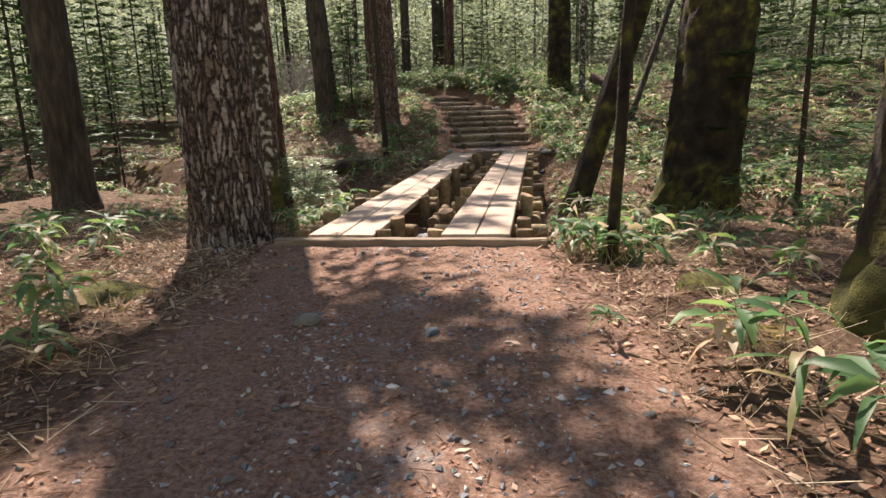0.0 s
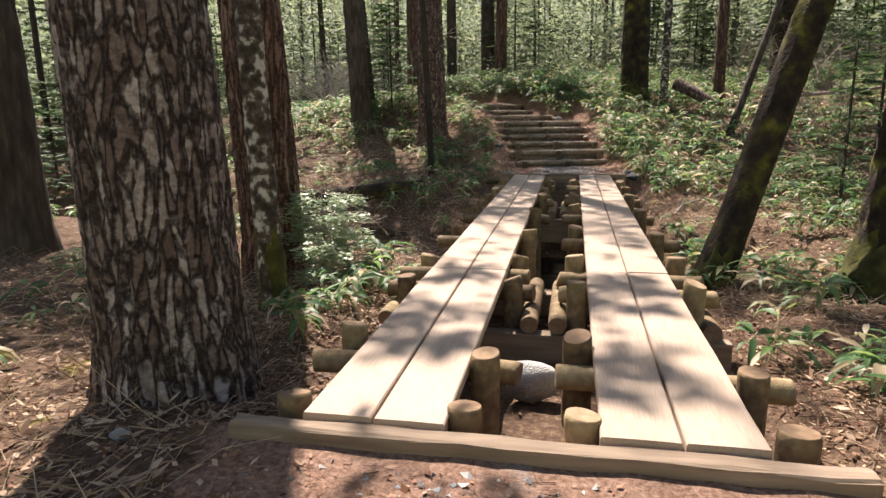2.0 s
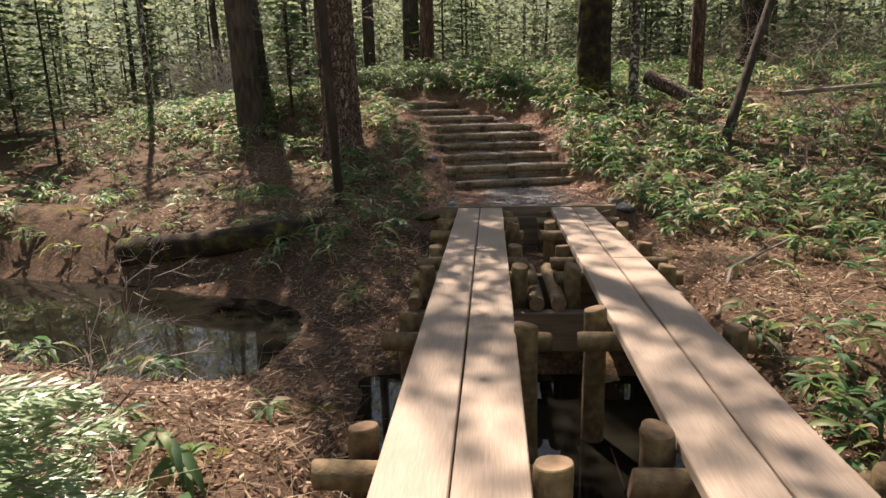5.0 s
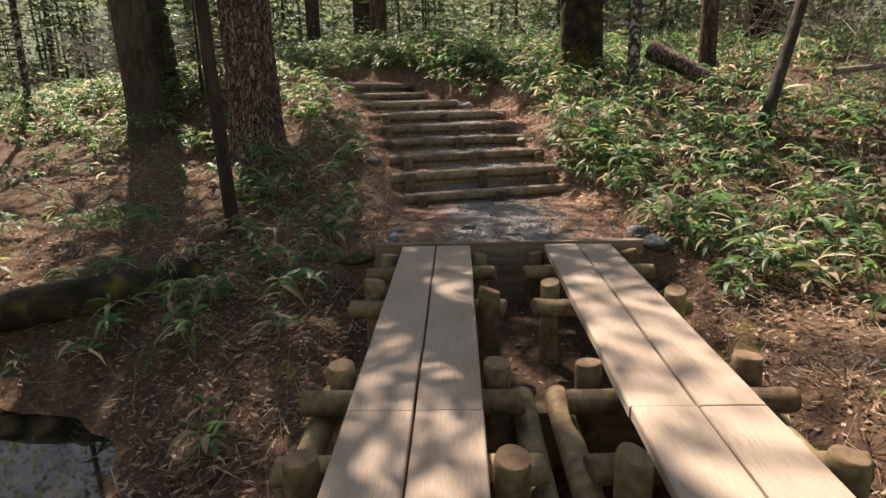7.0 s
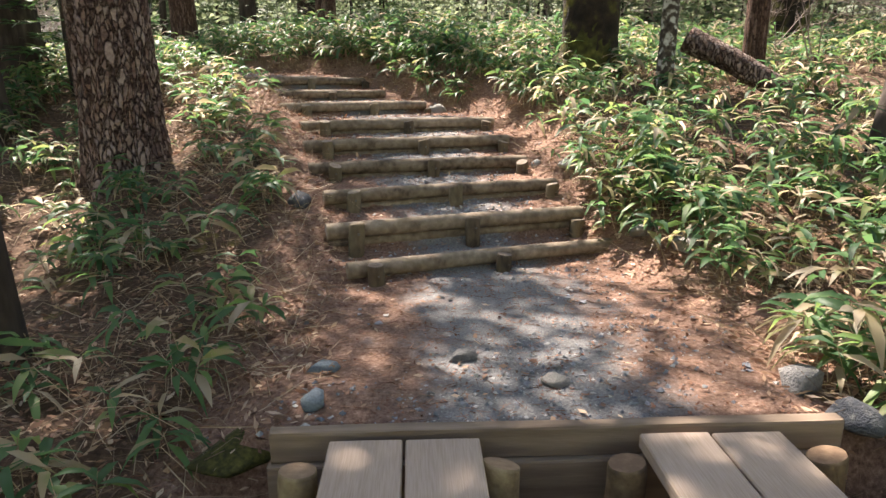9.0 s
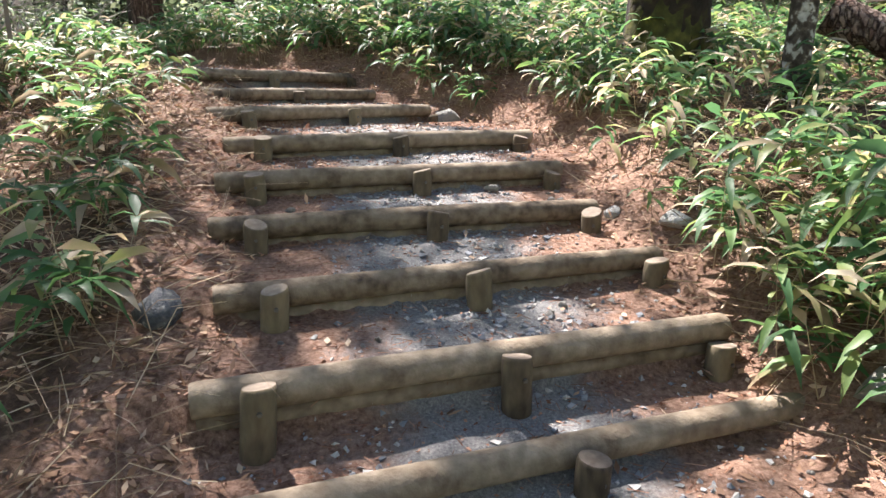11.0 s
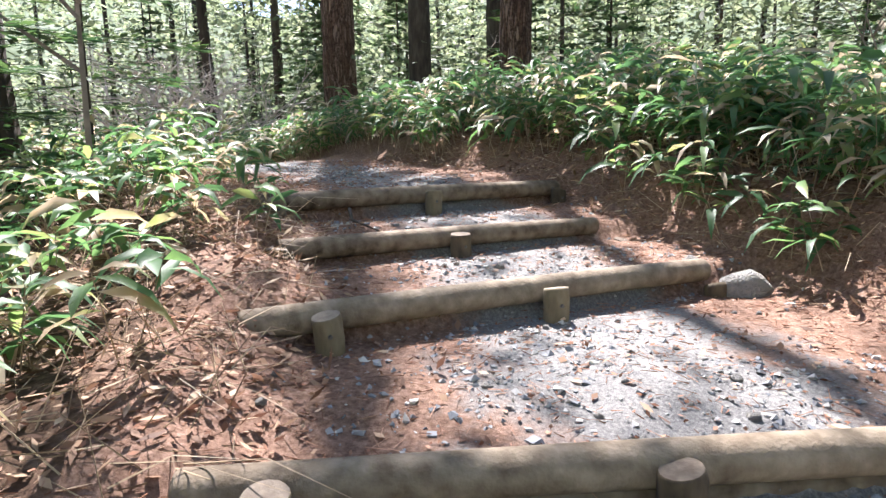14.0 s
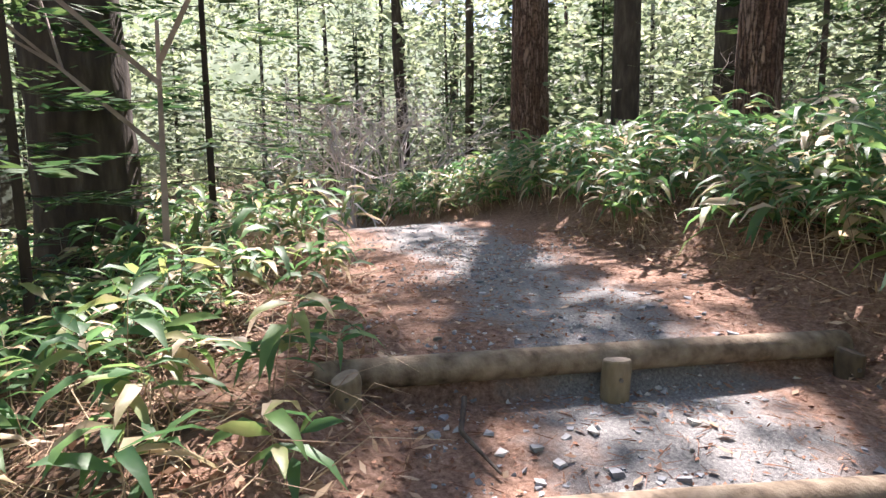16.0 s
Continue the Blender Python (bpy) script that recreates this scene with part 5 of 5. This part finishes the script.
f = (np.arange(n)[:, None, None] * 6 + tri[None]).reshape(-1, 3)
tagged(new("gravel", mesh_from("gravel", v, f, GRAVEL)), "grey crushed stone strewn along the path", "gravel", kind="stuff")

# ---- stones ----
STONES = [stone_mesh("stone", 11 + k, STONE, 2, (0.5, 0.65, 0.8, 0.55, 0.7)[k]) for k in range(5)]


def stone(x, y, r, label, k=0, turn=0, sink=0.2, group="", tilt=0, mat=None):
    me = STONES[k]
    if mat:
        me = me.copy()
        me.materials[0] = mat
    s = new("stone", me)
    s.matrix_basis = pose(x, y, height_at(x, y) + r * (0.55 - sink), tilt, 0, turn)
    s.scale = (r, r, r)
    return tagged(s, label, "stone", group)


stone(1.3, 11.06, 0.17, "pale grey flat boulder at the end of the boardwalk", 0, 60, 0.3)
stone(1.4, 10.82, 0.19, "dark grey flat boulder at the end of the boardwalk", 3, 10, 0.35, mat=DARKSTONE)
stone(1.35, 13.42, 0.13, "half-buried dark boulder at the foot of the steps", 2, 25, 0.45)
stone(1.56, 13.05, 0.17, "half-buried mossy grey boulder at the foot of the steps", 1, 75, 0.5)
stone(-1.72, -0.08, 0.05, "small whitish stone beside the big trunk", 2, 20, mat=PALESTONE)
stone(1.33, 9.9, 0.12, "rounded dark stone beside the boardwalk", 2, 30, mat=DARKSTONE)
stone(-1.09, 11.35, 0.1, "flat blue-grey stone set in the path", 0, 20, 0.42, mat=BLUESTONE)
stone(-1.08, 10.95, 0.09, "blue-grey stone by the sill", 1, 70, mat=BLUESTONE)
stone(0.98, 14.75, 0.13, "pale boulder beside the log steps", 3, 15, 0.3, mat=PALESTONE)
stone(0.72, 15.15, 0.085, "pale round cobble beside a log step", 1, 45, mat=PALESTONE)
stone(-0.22, 18.3, 0.17, "half-buried brownish boulder beside the upper steps", 4, 15, 0.42)
stone(-0.53, 18.45, 0.07, "angular grey stone at the path edge", 3, 100)
stone(-1.62, 13.72, 0.15, "dark veined boulder beside the steps", 1, 100, 0.25, mat=DARKSTONE)
stone(-0.03, 15.5, 0.065, "pale flat cobble on a step", 0, 10)
# whitened rock put in for a bright sunlit patch of debris
stone(0.02, 1.3, 0.22, "whitish rock standing in for sunlit debris under the boardwalk", 4, 10, -0.15, tilt=40, mat=PALESTONE)
stone(-0.2, -2.0, 0.1, "flat grey stone set in the near path", 0, 40, 0.35)
stone(0.55, -2.1, 0.06, "blue-green stone set in the near path", 0, 80, 0.35, mat=BLUESTONE)
stone(-0.35, 11.45, 0.1, "pale flat stone in the landing gravel", 0, 30, 0.4)
stone(0.1, 11.15, 0.09, "long flat stone in the landing gravel", 3, 0, 0.4)
rnd = random.Random(5)
count = 0
while count < 230:
    y = rnd.choice((rnd.uniform(-5, -0.3), rnd.uniform(10.9, 20.5), rnd.uniform(12.9, 19)))
    i = np.interp(y, TRAIL[:, 1], TRAIL[:, 0])
    x = float(i) + rnd.gauss(0, 0.75)
    s_line = [abs((-(x - ax) * (by - ay) + (y - ay) * (bx - ax)) / math.hypot(bx - ax, by - ay)) for (ax, ay), (bx, by), _ in STEPS]
    if y > 12.6 and min(s_line) < 0.2:
        continue
    stone(x, y, rnd.choice((0.013, 0.016, 0.02, 0.022, 0.026, 0.034)), "loose grey pebble on the path", rnd.randrange(5), rnd.uniform(0, 360), 0.4, "pebbles of the path")
    count += 1

# ---- moss cushions ----
CUSHION = stone_mesh("moss_cushion", 31, MOSS, 3, 0.4)
for x, y, r, turn in ((-1.42, 10.78, 0.22, 20), (-1.75, -1.7, 0.4, 50), (-2.3, -1.0, 0.3, 10), (2.25, -1.35, 0.35, 80), (1.75, -0.5, 0.25, 130), (2.1, 0.1, 0.22, 200), (1.78, -0.22, 0.36, 60)):
    m = new("moss_cushion", CUSHION)
    m.matrix_basis = pose(x, y, height_at(x, y) - r * 0.12, 0, 0, turn)
    m.scale = (r, r, r * 0.6)
    tagged(m, "low cushion of yellow-green moss on the path edge", "moss", "moss cushions")

# ---- fallen wood ----


def fallen(name, pts, radii, mat, label, ridges=0.05, sides=18, seed=0):
    pts = np.array(pts, float)
    s = np.linspace(0, 1, 24)
    t = np.linspace(0, 1, len(pts))
    line = np.stack([np.interp(s, t, pts[:, k]) for k in range(3)], -1)
    base = Vector(line[0])
    me = tube(line - np.array(base), np.interp(s, t, radii), sides, ridges=ridges, seed=seed, mat=mat, end_mat=ENDGRAIN, name=name, rough_amp=0.04)
    ob = new(name, me)
    ob.location = base
    return tagged(ob, label, "log" if radii[0] > 0.05 else "branch")


def on(x, y, up):
    return (x, y, height_at(x, y) + up)


fallen("fallen_log", [(3.05, 16.9, 2.12), (3.5, 16.6, 1.85), (4.1, 16.2, 1.42)], [0.17, 0.16, 0.13], PLATEBARK, "fallen pale trunk with peeling bark on the slope", seed=3)
fallen("fallen_log", [on(-2.95, 10.8, 0.0), on(-3.5, 10.25, 0.1), on(-4.4, 10.1, 0.14), on(-5.8, 10.3, 0.1)], [0.12, 0.17, 0.19, 0.21], MOSSBARK, "mossy fallen log along the pool's bank", seed=4)
fallen("fallen_branch", [on(1.55, 7.4, 0.03), on(1.95, 8.2, 0.1), on(2.9, 9.0, 0.25)], [0.022, 0.02, 0.01], TWIG, "bare pale fallen branch on the bank", seed=5, sides=8)
fallen("fallen_branch", [on(-2.72, 18.42, 0.1), on(-2.62, 18.25, 0.05), on(-2.38, 18.15, 0.02)], [0.012, 0.011, 0.005], DARKBARK, "short dark twig lying against a step", seed=6, sides=8)
fallen("fallen_branch", [on(5.0, 14.5, 0.8), on(7.5, 15.5, 0.7), on(10, 16, 0.9)], [0.05, 0.04, 0.03], TWIG, "pale bare fallen branch in the undergrowth", seed=7, sides=8)
fallen("fallen_branch", [on(-2.4, 3.3, 0.04), on(-1.9, 3.8, 0.12), on(-1.5, 4.0, 0.05)], [0.014, 0.012, 0.006], TWIG, "thin dry branch on the litter", seed=8, sides=8)


# ---- bare shrubs ----
def shrub(x, y, height, spread, n, label, seed, up=0.0, thick=1.0, mat=TWIG):
    r2 = np.random.default_rng(seed)
    a, b, w = [], [], []

    def grow(p, d, ln, wd, depth):
        q = p + d * ln
        a.append(p)
        b.append(q)
        w.append(wd)
        if depth:
            for _ in range(r2.integers(2, 4)):
                e = d + r2.normal(0, 0.55, 3)
                e[2] = e[2] * 0.7 + 0.1
                grow(p + d * ln * r2.uniform(0.55, 1), e / np.linalg.norm(e), ln * r2.uniform(0.55, 0.8), wd * 0.65, depth - 1)
    for _ in range(n):
        d = np.array([r2.normal(0, spread), r2.normal(0, spread), 1.0])
        grow(np.zeros(3), d / np.linalg.norm(d), height * 0.42, (0.006 + 0.003 * height) * thick, 4)
    v, f = strands(np.array(a), np.array(b), np.array(w))
    ob = new("bare_shrub", mesh_from("bare_shrub", v, f, mat))
    ob.location = (x, y, height_at(x, y) - 0.03 + up)
    return tagged(ob, label, "shrub")


shrub(-2.75, 4.7, 1.3, 0.6, 6, "bare pale-twigged shrub beside the fir sapling", 1)
shrub(-10.5, 25.8, 4.4, 0.6, 12, "bare shrub at the path's end, twigs coloured whitish for strong sunlight", 2, thick=2.0, mat=PALETWIG)
shrub(-9.9, 26.6, 3.6, 0.65, 9, "bare shrub at the path's end, twigs coloured whitish for strong sunlight", 4, thick=1.6, mat=PALETWIG)
shrub(1.9, 8.6, 0.35, 0.8, 5, "small tuft of dry grey twigs on the bank", 5)
shrub(-5.05, 18.5, 4.2, 0.08, 1, "thin pale sapling with bare forked twigs", 7, thick=1.7)
shrub(-5.0, 8.9, 1.6, 0.5, 4, "bare dark shrub by the pool", 8)
shrub(5.6, 12.8, 2.6, 0.4, 4, "bare branched shrub on the slope", 9)
shrub(6.4, 16.8, 3.0, 0.4, 4, "bare branched shrub on the slope", 10)


# scattered bare undergrowth between the trunks
rnd = random.Random(33)
made = 0
while made < 34:
    x, y = rnd.uniform(-11, 11), rnd.uniform(8, 30)
    d, half, _ = trail(np.array(x), np.array(y))
    if d < 3.0 or (-4.5 < x < 3 and y < 20) or (x < 0 and y < 12) or any(math.hypot(x - a, y - b) < 0.6 for a, b in TAKEN):
        continue
    shrub(x, y, rnd.uniform(1.2, 2.8), 0.45, 3, "bare thin-twigged shrub among the trunks", 40 + made)
    made += 1
